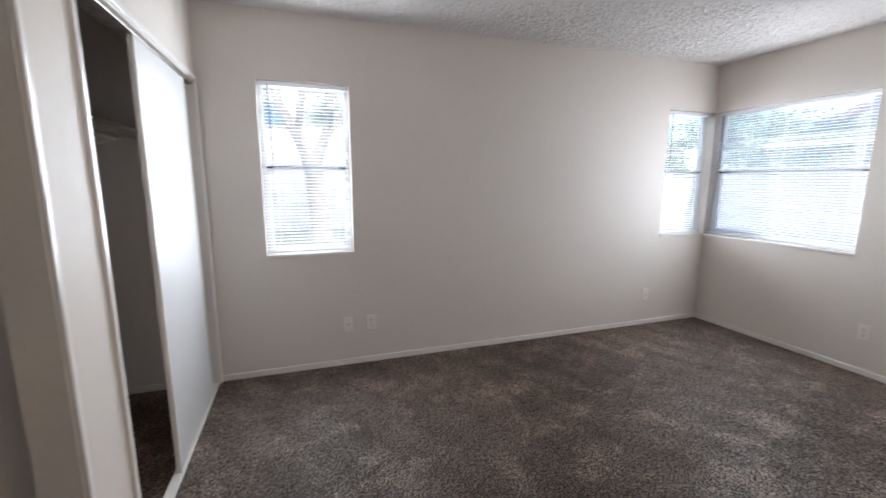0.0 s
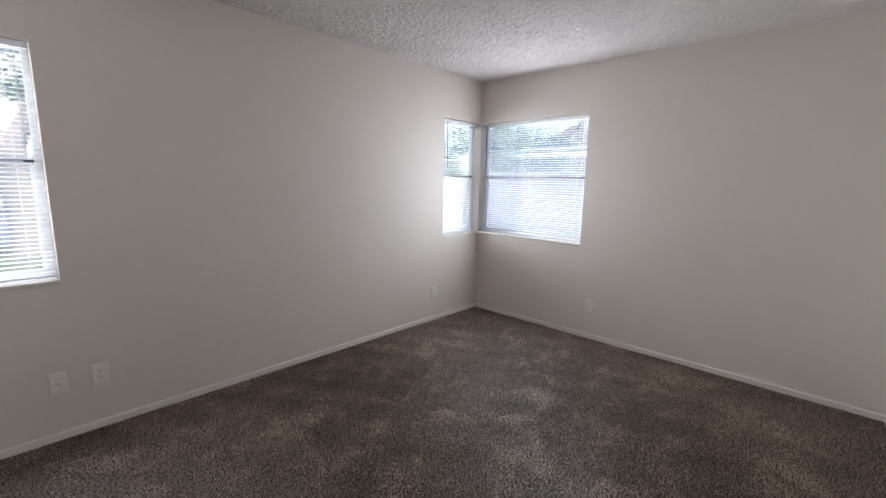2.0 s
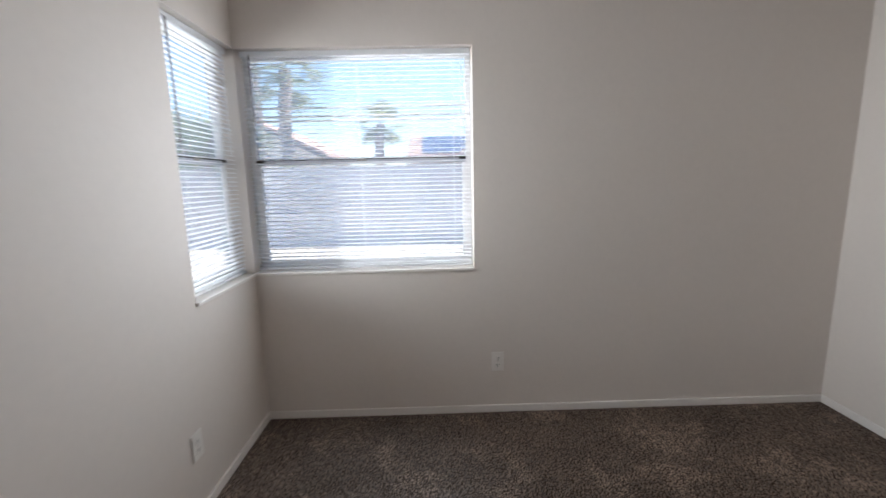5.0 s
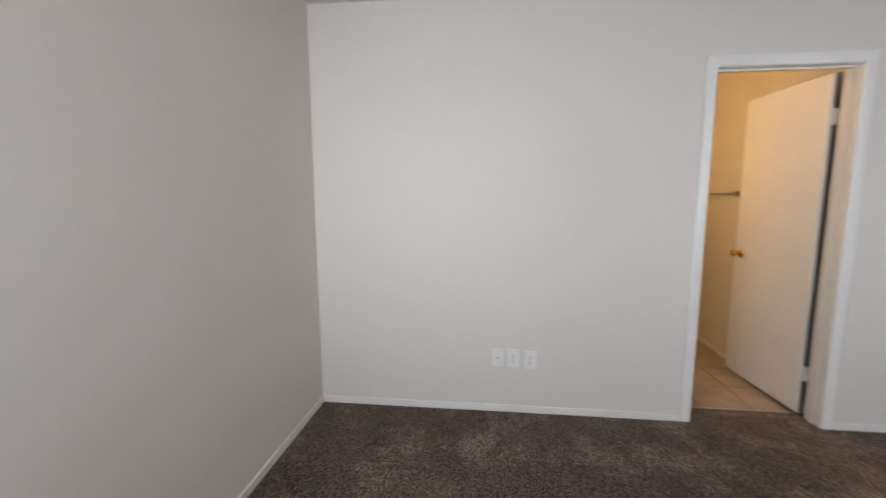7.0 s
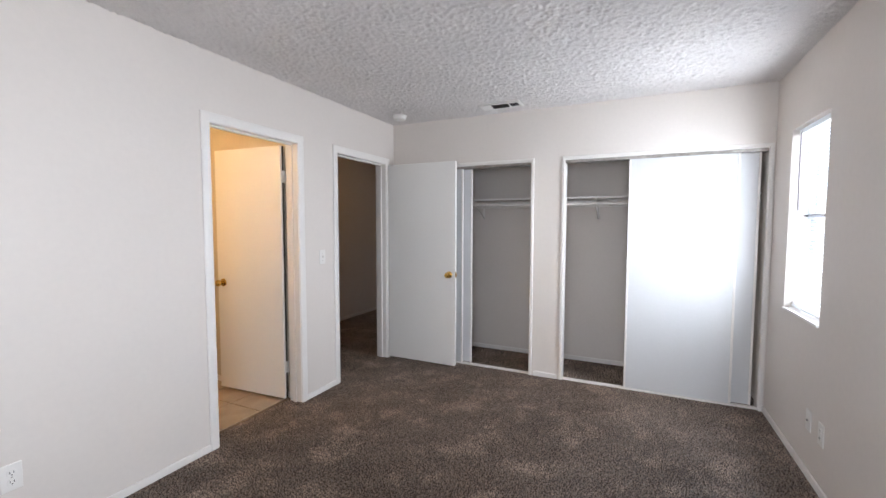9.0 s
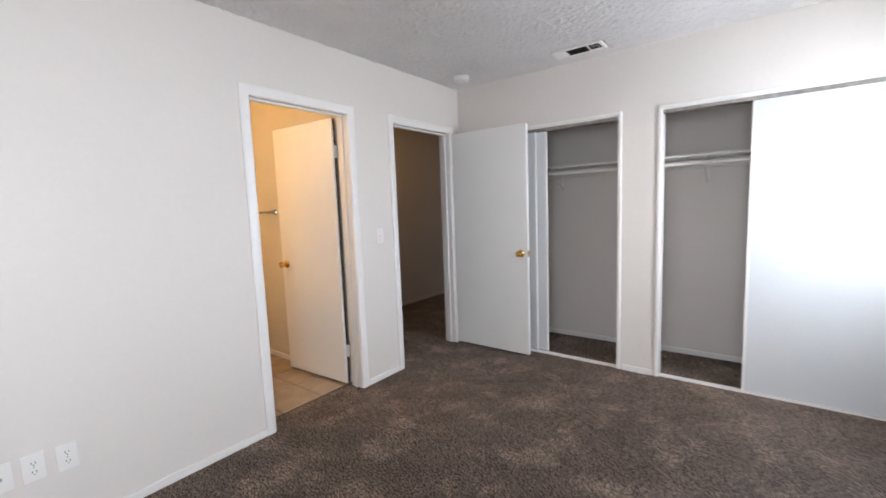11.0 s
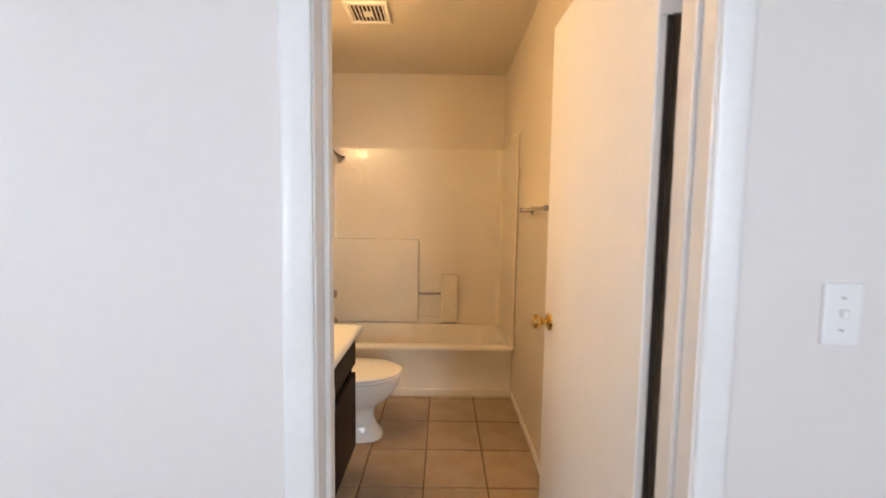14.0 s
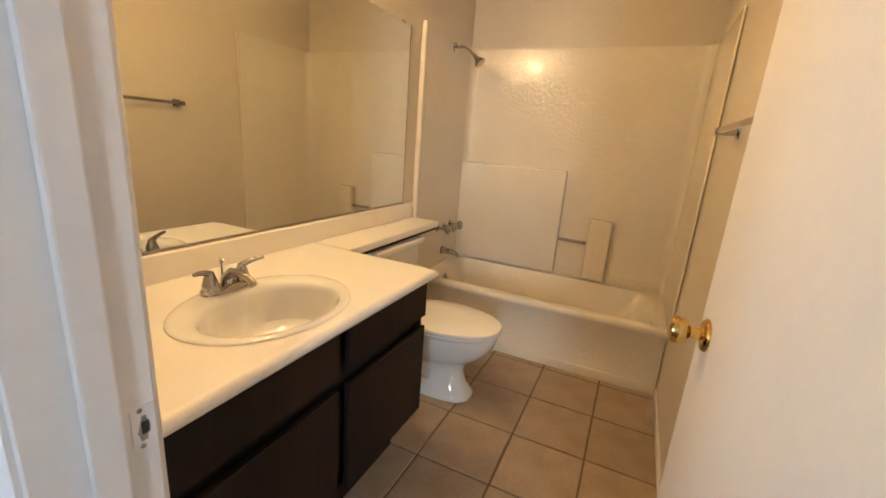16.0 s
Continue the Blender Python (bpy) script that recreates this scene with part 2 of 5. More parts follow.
# ---- mesh helpers ----
def mesh_object(name, bm, mat, parent=None, loc=(0, 0, 0), smooth=False):
    bmesh.ops.recalc_face_normals(bm, faces=bm.faces)
    me = bpy.data.meshes.new(name)
    bm.to_mesh(me)
    bm.free()
    if smooth:
        me.polygons.foreach_set("use_smooth", [True] * len(me.polygons))
        me.set_sharp_from_angle(angle=radians(40))
    me.materials.append(mat)
    ob = new(name, me)
    ob.location = loc
    if parent:
        ob.parent = parent
    return ob


def part(name, bm, mat, parent, label="", smooth=False):
    ob = mesh_object(name, bm, mat, parent, smooth=smooth)
    if label:
        ob["label"] = label
    return ob


def thing(name, loc, label, category, group="", kind="", rz=0.0):
    ob = new(name)
    ob.location = loc
    ob.rotation_euler[2] = radians(rz)
    ob.empty_display_size = 0.1
    return tagged(ob, label, category, group, kind)


def structure(name, bm, mat, label, category):
    return tagged(mesh_object(name, bm, mat), label, category, kind="structure")


def add_box(bm, a, b, bevel=0.0, segments=1):
    r = bmesh.ops.create_cube(bm, size=1.0)
    v = r["verts"]
    for q in v:
        q.co = Vector([a[i] + (q.co[i] + 0.5) * (b[i] - a[i]) for i in range(3)])
    if bevel:
        edges = {e for q in v for e in q.link_edges}
        bmesh.ops.bevel(bm, geom=list(edges), offset=bevel, segments=segments, affect="EDGES", profile=0.6)
    return bm


def box(a, b, bevel=0.0, segments=1):
    return add_box(bmesh.new(), a, b, bevel, segments)


def add_loft(bm, rings, cap=True, closed=True):
    rows = [[bm.verts.new(p) for p in ring] for ring in rings]
    k = len(rows[0])
    for r0, r1 in zip(rows, rows[1:]):
        for i in range(k if closed else k - 1):
            j = (i + 1) % k
            bm.faces.new((r0[i], r0[j], r1[j], r1[i]))
    if cap and closed:
        bm.faces.new(rows[0])
        bm.faces.new(rows[-1])
    return bm


def ellipse(cx, cy, z, rx, ry, k=32, power=2.0):
    pts = []
    for i in range(k):
        a = 2 * math.pi * i / k
        c, s = math.cos(a), math.sin(a)
        pts.append((cx + rx * math.copysign(abs(c) ** (2 / power), c), cy + ry * math.copysign(abs(s) ** (2 / power), s), z))
    return pts


def lathe(bm, profile, origin=(0, 0, 0), axis=(0, 0, 1), k=20, cap=True):
    """profile: pairs of radius and height along the axis."""
    q = Vector((0, 0, 1)).rotation_difference(Vector(axis).normalized())
    rings = []
    for r, h in profile:
        rings.append([Vector(origin) + q @ Vector((max(r, 1e-4) * math.cos(2 * math.pi * i / k), max(r, 1e-4) * math.sin(2 * math.pi * i / k), h)) for i in range(k)])
    return add_loft(bm, rings, cap)


def tube(bm, points, radii, k=12):
    """A round tube along points."""
    pts = [Vector(p) for p in points]
    if isinstance(radii, (int, float)):
        radii = [radii] * len(pts)
    rings = []
    up = Vector((0.0123, 0.0456, 1.0)).normalized()
    for i, p in enumerate(pts):
        d = (pts[min(i + 1, len(pts) - 1)] - pts[max(i - 1, 0)]).normalized()
        side = d.cross(up if abs(d.dot(up)) < 0.97 else Vector((1, 0, 0))).normalized()
        over = side.cross(d).normalized()
        rings.append([p + radii[i] * (side * math.cos(2 * math.pi * j / k) + over * math.sin(2 * math.pi * j / k)) for j in range(k)])
    return add_loft(bm, rings)


def wall_mesh(axis, at, thick, u0, u1, z0, z1, openings):
    """A wall of that thickness along x (axis 'x', its face at y = at) or y, with openings (u0, u1, z0, z1) cut through it."""
    us = sorted({u0, u1, *[o[0] for o in openings], *[o[1] for o in openings]})
    zs = sorted({z0, z1, *[o[2] for o in openings], *[o[3] for o in openings]})
    solid = {}
    for i in range(len(us) - 1):
        for j in range(len(zs) - 1):
            cu, cz = (us[i] + us[i + 1]) / 2, (zs[j] + zs[j + 1]) / 2
            solid[i, j] = not any(o[0] < cu < o[1] and o[2] < cz < o[3] for o in openings)
    bm = bmesh.new()
    seen = {}

    def v(i, j, k):
        if (i, j, k) not in seen:
            d = at + k * thick
            seen[i, j, k] = bm.verts.new((us[i], d, zs[j]) if axis == "x" else (d, us[i], zs[j]))
        return seen[i, j, k]

    for (i, j), s in solid.items():
        if not s:
            continue
        for k in (0, 1):
            bm.faces.new((v(i, j, k), v(i + 1, j, k), v(i + 1, j + 1, k), v(i, j + 1, k)))
        for (di, dj), (p, q) in {(-1, 0): ((i, j), (i, j + 1)), (1, 0): ((i + 1, j), (i + 1, j + 1)),
                                 (0, -1): ((i, j), (i + 1, j)), (0, 1): ((i, j + 1), (i + 1, j + 1))}.items():
            if not solid.get((i + di, j + dj), False):
                bm.faces.new((v(*p, 0), v(*q, 0), v(*q, 1), v(*p, 1)))
    return bm


def casing_mesh(place, u0, u1, top, profile):
    """Mitred door trim round an opening; place(u, z, d) gives the point d in front of the wall."""
    bm = bmesh.new()
    path = ((u0, 0.0, -1, 0), (u0, top, -1, 1), (u1, top, 1, 1), (u1, 0.0, 1, 0))
    rings = [[place(u + ou * w, z + oz * w, d) for w, d in profile] for u, z, ou, oz in path]
    return add_loft(bm, rings)


CASING = ((0.0, 0.0), (0.0, 0.007), (0.003, 0.0095), (0.010, 0.011), (0.030, 0.0125), (0.046, 0.0135), (0.053, 0.012), (0.057, 0.008), (0.057, 0.0))
FLAT_TRIM = ((0.0, 0.0), (0.0, 0.009), (0.003, 0.012), (0.021, 0.012), (0.025, 0.009), (0.025, 0.0))

# ---- bedroom shell ----
X1, Y1, H = 4.355, 3.25, 2.44
HALL_L, HALL_R, BATH_L, BATH_R, HEAD = 0.16, 0.908, 1.376, 2.08, 2.015
J = 0.018
structure("wall_north", wall_mesh("x", Y1, 0.15, -0.75, X1, -0.05, H + 0.1, [(0.343, 0.93, 0.862, 2.017), (3.79, X1, 0.862, 2.017)]), PAINT,
          "warm off-white painted wall with window openings", "wall")
structure("wall_east", wall_mesh("y", X1, 0.15, -0.115, Y1 + 0.15, -0.05, H + 0.1, [(2.05, Y1, 0.862, 2.017)]), PAINT,
          "warm off-white painted wall with a corner window", "wall")
structure("wall_south", wall_mesh("x", -0.115, 0.115, -2.2, X1, -0.05, 2.56, [(HALL_L - J, HALL_R + J, -0.05, HEAD + J), (BATH_L - J, BATH_R + J, -0.05, HEAD + J)]), PAINT,
          "warm off-white painted wall with two doorways", "wall")
structure("wall_west", wall_mesh("y", -0.1, 0.1, 0.0, Y1, -0.05, H + 0.1, [(0.13, 1.47, -0.05, 1.976), (1.766, 3.215, -0.05, 1.976)]), PAINT,
          "warm off-white painted wall with two closet openings", "wall")
structure("wall_closet_back", box((-0.75, 0.0, -0.05), (-0.63, Y1, H + 0.1)), PAINT, "off-white painted back wall of the closets", "wall")
structure("wall_closet_divider", box((-0.63, 1.56, -0.05), (-0.1, 1.67, H + 0.1)), PAINT, "off-white painted wall between the closets", "wall")


def popcorn():
    nx, ny = 640, 480
    rng = np.random.default_rng(4)

    def field(k):
        f = rng.standard_normal((ny, nx))
        for ax in (0, 1):
            for _ in range(k):
                f = (np.roll(f, 1, ax) + f + np.roll(f, -1, ax)) / 3
        return f / f.std()

    h = np.clip(field(0) * 0.35 + field(1) * 0.75 - 0.1, -0.6, 2.2) * 0.0038
    xs, ys = np.linspace(-0.02, X1 + 0.02, nx), np.linspace(-0.02, Y1 + 0.02, ny)
    gx, gy = np.meshgrid(xs, ys)
    verts = np.stack([gx, gy, H - h], -1).reshape(-1, 3)
    i = (np.arange(ny - 1)[:, None] * nx + np.arange(nx - 1)).ravel()
    faces = np.stack([i, i + nx, i + nx + 1, i + 1], -1)
    me = bpy.data.meshes.new("ceiling")
    me.from_pydata(verts.tolist(), [], faces.tolist())
    me.polygons.foreach_set("use_smooth", [True] * len(faces))
    me.materials.append(POPCORN)
    return tagged(new("ceiling", me), "pale popcorn-textured ceiling with rough acoustic spray", "ceiling", kind="structure")


popcorn()
structure("ceiling_slab", box((-0.75, -0.02, H + 0.015), (X1 + 0.15, Y1 + 0.15, H + 0.1)), PAINT, "plain slab above the bedroom ceiling", "ceiling")
structure("closet_ceiling", box((-0.63, 0.0, H - 0.01), (-0.1, Y1, H + 0.012)), PAINT, "plain painted ceiling of the closets", "ceiling")
# unseen roof, added so its eaves block direct sun at the windows
structure("roof", box((-3.2, -4.2, 2.66), (X1 + 0.75, Y1 + 0.75, 2.9)), STUCCO, "plain unseen roof with eaves added to keep sun off the windows", "roof")

structure("floor", box((-0.63, -0.085, -0.1), (X1, Y1, 0.0)), CARPET_BASE, "brown carpet backing over the whole bedroom", "floor")


def carpet_pile(name, x0, x1, y0, y1, step, label, seed):
    rng = np.random.default_rng(seed)
    nx, ny = int((x1 - x0) / step), int((y1 - y0) / step)
    gx, gy = np.meshgrid(x0 + (np.arange(nx) + 0.5) * (x1 - x0) / nx, y0 + (np.arange(ny) + 0.5) * (y1 - y0) / ny)
    n = nx * ny
    px = gx.ravel() + rng.uniform(-0.4, 0.4, n) * step
    py = gy.ravel() + rng.uniform(-0.4, 0.4, n) * step
    lean = np.zeros((n, 2))
    for _ in range(14):
        f = rng.normal(0, 9.0, 2)
        lean += 0.0006 * np.sin(px * f[0] + py * f[1] + rng.uniform(0, 6.283))[:, None] * rng.normal(0, 1, 2)
    lean += rng.normal(0, 0.003, (n, 2))
    hgt = rng.uniform(0.0035, 0.008, n)
    rad = step * rng.uniform(0.5, 0.8, n)
    a0 = rng.uniform(0, 6.283, n)
    verts = np.zeros((n, 4, 3))
    for k in range(3):
        verts[:, k, 0] = px + rad * np.cos(a0 + k * 2.0944)
        verts[:, k, 1] = py + rad * np.sin(a0 + k * 2.0944)
        verts[:, k, 2] = -0.001
    verts[:, 3, 0], verts[:, 3, 1], verts[:, 3, 2] = px + lean[:, 0], py + lean[:, 1], hgt
    base = np.arange(n)[:, None] * 4
    faces = np.concatenate([base + np.array(f) for f in ((0, 1, 3), (1, 2, 3), (2, 0, 3))])
    me = bpy.data.meshes.new(name)
    me.vertices.add(n * 4)
    me.vertices.foreach_set("co", verts.reshape(-1))
    me.loops.add(len(faces) * 3)
    me.loops.foreach_set("vertex_index", faces.ravel().astype(np.int32))
    me.polygons.add(len(faces))
    me.polygons.foreach_set("loop_start", np.arange(len(faces), dtype=np.int32) * 3)
    me.update(calc_edges=True)
    me.materials.append(PILE)
    return tagged(new(name, me), label, "carpet", kind="stuff")


carpet_pile("carpet", 0.0, X1, -0.082, Y1, 0.0085, "brown cut-pile carpet with paler trodden patches", 7)
structure("floor_doorway", box((1.333, -0.138, -0.1), (2.848, -0.0851, -0.0005)), CARPET_BASE, "brown carpet backing in the bathroom doorway", "floor")
carpet_pile("doorway_carpet", BATH_L, BATH_R, -0.136, -0.083, 0.0085, "brown cut-pile carpet ending at the bathroom tiles", 12)
carpet_pile("closet_carpet", -0.63, 0.0, 0.0, Y1, 0.011, "dark brown cut-pile carpet in the closets", 8)


# baseboards
def baseboard(label, a, b, out):
    """A board from a to b along a wall; out is the way into the room."""
    t, hgt = 0.012, 0.046
    lo = [min(a[0], b[0], a[0] + out[0] * t, b[0] + out[0] * t), min(a[1], b[1], a[1] + out[1] * t, b[1] + out[1] * t), 0.0]
    hi = [max(a[0], b[0], a[0] + out[0] * t, b[0] + out[0] * t), max(a[1], b[1], a[1] + out[1] * t, b[1] + out[1] * t), hgt]
    return structure("baseboard", box(lo, hi, 0.006, 2), TRIM, label, "baseboard")


BB = "low white painted baseboard above the carpet"
baseboard(BB, (0.0, Y1), (X1 - 0.012, Y1), (0, -1))
baseboard(BB, (X1, 0.0), (X1, Y1), (-1, 0))
baseboard(BB, (BATH_R + 0.062, 0), (X1 - 0.012, 0), (0, 1))
baseboard(BB, (HALL_R + 0.062, 0), (BATH_L - 0.062, 0), (0, 1))
baseboard(BB, (0.0, 1.51), (0.0, 1.726), (1, 0))
baseboard(BB, (-0.63, 0.0), (-0.63, 1.56), (1, 0))
baseboard(BB, (-0.63, 1.67), (-0.63, Y1), (1, 0))
baseboard(BB, (-0.618, 1.56), (-0.1, 1.56), (0, -1))
baseboard(BB, (-0.618, Y1), (-0.1, Y1), (0, -1))


# ---- doorways ----
def doorway(name, x0, x1, label):
    """Jambs, stops and casings of one doorway in the south wall."""
    ob = thing(name, ((x0 + x1) / 2, 0, 0), label, "door frame", kind="structure")
    cx = (x0 + x1) / 2
    w = (x1 - x0) / 2
    for s in (-1, 1):
        a, b = sorted((s * w, s * (w + J - 0.001)))
        part("jamb", box((a, -0.117, 0), (b, 0.002, HEAD), 0.002), TRIM, ob)
        a, b = sorted((s * w, s * (w - 0.011)))
        part("door_stop", box((a, -0.078, 0), (b, -0.045, HEAD - 0.011), 0.003, 2), TRIM, ob)
    part("head_jamb", box((-w - J + 0.001, -0.117, HEAD), (w + J - 0.001, 0.002, HEAD + J - 0.001), 0.002), TRIM, ob)
    part("head_stop", box((-w, -0.078, HEAD - 0.011), (w, -0.045, HEAD), 0.003, 2), TRIM, ob)
    part("casing", casing_mesh(lambda u, z, d: (u, d, z), -w - 0.005, w + 0.005, HEAD + 0.005, CASING), TRIM, ob, smooth=True)
    part("casing", casing_mesh(lambda u, z, d: (u, -0.115 - d, z), -w - 0.005, w + 0.005, HEAD + 0.005, CASING), TRIM, ob, smooth=True)
    return ob


hall_frame = doorway("door_frame_hall", HALL_L, HALL_R, "white painted door casing of the hall doorway")
bath_frame = doorway("door_frame_bath", BATH_L, BATH_R, "white painted door casing of the bathroom doorway")
# strike plate on the bathroom jamb, worn to bare metal
sx = (BATH_R - BATH_L) / 2
strike = part("strike_plate", box((sx - 0.0016, -0.1145, 0.878), (sx + 0.0005, -0.088, 0.932), 0.0006), TRIM, bath_frame, "worn painted metal strike plate")
hole = bmesh.new()
for k in range(7):
    z0 = 0.889 + 0.0045 * k
    add_box(hole, (sx - 0.0022, -0.1085 + 0.0016 * abs(k - 3) + 0.001 * (k % 2), z0), (sx - 0.0012, -0.094 - 0.0012 * abs(k - 2), z0 + 0.0044))
part("latch_hole", hole, STEEL, strike, "bare worn metal latch hole")
part("latch_pocket", box((sx - 0.0027, -0.106, 0.897), (sx - 0.0021, -0.098, 0.913)), SLOT, strike)
for dz in (0.882, 0.928):
    part("screw", lathe(bmesh.new(), ((0.003, 0), (0.003, 0.001), (0.001, 0.0014)), (sx - 0.0014, -0.098, dz), (-1, 0, 0), 10), STEEL, strike)


def knob_parts(door, x, y, z, out):
    """A round knob with rose at a face of a door leaf; out is the way it sticks out."""
    k = part("door_knob", lathe(bmesh.new(), ((0.012, 0.0), (0.011, 0.022), (0.013, 0.03), (0.022, 0.036), (0.0265, 0.045), (0.0265, 0.056), (0.023, 0.064), (0.012, 0.067), (0.0, 0.0675)),
                                  (x, y, z), out, 24), BRASS, door, "polished brass knob", smooth=True)
    part("rose", lathe(bmesh.new(), ((0.033, 0.0), (0.033, 0.003), (0.029, 0.008), (0.016, 0.011), (0.012, 0.011)), (x, y, z), out, 24), BRASS, k, smooth=True)


def door_leaf(name, hinge, rz, width, label, hinges_z, gap_strip=False):
    """A flush door leaf; local x runs from the hinge side to the free edge, its faces at y 0 and 0.035."""
    ob = thing(name, hinge, label, "door", rz=rz)
    part("slab", box((0.0, 0.0, 0.02), (width, 0.035, 2.006), 0.0015), DOOR, ob)
    knob_parts(ob, width - 0.062, 0.035, 0.915, (0, 1, 0))
    knob_parts(ob, width - 0.062, 0.0, 0.915, (0, -1, 0))
    part("latch_plate", box((width - 0.0006, 0.005, 0.887), (width + 0.001, 0.030, 0.943), 0.0004), BRASS, ob)
    part("latch_bolt", box((width, 0.011, 0.904), (width + 0.010, 0.024, 0.926), 0.002), BRASS, ob)
    # dark strip on the edge imitates the shaded gap beside the jamb
    if gap_strip:
        part("hinge_gap_strip", box((-0.0014, 0.001, 0.022), (0.0004, 0.016, 2.004)), GAP_SHADE, ob, "dark strip standing for the shaded hinge gap")
    for z in hinges_z:
        h = part("hinge", lathe(bmesh.new(), ((0.0055, 0), (0.0055, 0.09)), (-0.007, -0.006, z - 0.045), (0, 0, 1), 10), TRIM, ob, "white-painted butt hinge", smooth=True)
        part("hinge_leaf", box((-0.0036, 0.0, z - 0.045), (0.0, 0.032, z + 0.045)), TRIM, h)
        part("hinge_leaf", box((-0.012, -0.0055, z - 0.045), (-0.006, 0.010, z + 0.045)), TRIM, h)
    return ob


# hall door: swung into the bedroom, against the closet wall
door_leaf("hall_door", (0.143, 0.021, 0.0), 90, 0.755, "white flush door standing open against the closet wall", (0.27, 1.77))
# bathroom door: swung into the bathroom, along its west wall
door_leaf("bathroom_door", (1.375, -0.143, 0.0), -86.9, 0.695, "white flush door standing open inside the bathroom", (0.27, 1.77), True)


# ---- closets ----
def closet(name, y0, y1, panels, label):
    ob = thing(name, (0, y0, 0), label, "closet frame", kind="structure")
    w = y1 - y0
    part("casing", casing_mesh(lambda u, z, d: (d, u, z), 0.0, w, 1.976, FLAT_TRIM), TRIM, ob)
    part("head_jamb", box((-0.098, 0.0, 1.97), (0.001, w, 1.9757)), TRIM, ob)
    part("track", box((-0.085, 0.001, 1.945), (-0.005, w - 0.001, 1.9695), 0.002), STEEL, ob, "grey metal sliding door track")
    part("floor_guide", box((-0.05, 0.001, 0.0), (-0.004, w - 0.001, 0.014), 0.003), TRIM, ob, "white floor track")
    for s in (0.0, w):
        a, b = sorted((s, s + (0.004 if s == 0 else -0.004)))
        part("jamb", box((-0.098, a, 0), (0.001, b, 1.9695)), TRIM, ob)
    for x, p0, p1 in panels:
        d = thing("closet_door", (x, p0, 0.016), "white smooth sliding closet door panel with slim rails", "closet door", "sliding closet doors")
        pw = p1 - p0
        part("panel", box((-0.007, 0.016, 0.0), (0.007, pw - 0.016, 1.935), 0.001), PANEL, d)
        part("edge_rail", box((-0.011, 0.0, 0.0), (0.011, 0.016, 1.935), 0.002), TRIM, d)
        part("edge_rail", box((-0.011, pw - 0.016, 0.0), (0.011, pw, 1.935), 0.002), TRIM, d)


closet("closet_frame_south", 0.13, 1.47, ((-0.022, 0.14, 0.79), (-0.062, 0.15, 0.872)), "white trim round the closet opening beside the hall door")
closet("closet_frame_north", 1.766, 3.215, ((-0.022, 2.28, 3.045), (-0.062, 2.42, 3.18)), "white trim round the closet opening beside the window wall")


def closet_shelf(y0, y1, brackets):
    s = thing("closet_shelf", (-0.63, y0, 0), "white painted shelf with a hanging rod below", "closet shelf", "closet shelves")
    w = y1 - y0
    part("board", box((0.0, 0.002, 1.652), (0.31, w - 0.002, 1.670), 0.002), TRIM, s)
    part("cleat", box((0.0, 0.003, 1.58), (0.018, w - 0.003, 1.6515), 0.002), TRIM, s)
    part("hanging_rod", tube(bmesh.new(), ((0.285, 0.004, 1.602), (0.285, w - 0.004, 1.602)), 0.016, 14), TRIM, s, "white round hanging rod", smooth=True)
    for b in brackets:
        y = b - y0
        k = part("bracket", box((0.018, y - 0.010, 1.47), (0.021, y + 0.010, 1.652)), TRIM, s, "white steel shelf bracket")
        part("brace", tube(bmesh.new(), ((0.021, y, 1.465), (0.15, y, 1.54), (0.28, y, 1.59)), 0.008, 8), TRIM, k)
        part("arm", box((0.018, y - 0.010, 1.640), (0.30, y + 0.010, 1.6518), 0.002), TRIM, k)
        part("hook", tube(bmesh.new(), ((0.29, y, 1.642), (0.309, y, 1.615), (0.303, y, 1.592), (0.285, y, 1.583), (0.27, y, 1.588)), 0.006, 8), TRIM, k)


closet_shelf(0.0, 1.56, (0.80,))
closet_shelf(1.67, Y1, (2.0, 2.95))


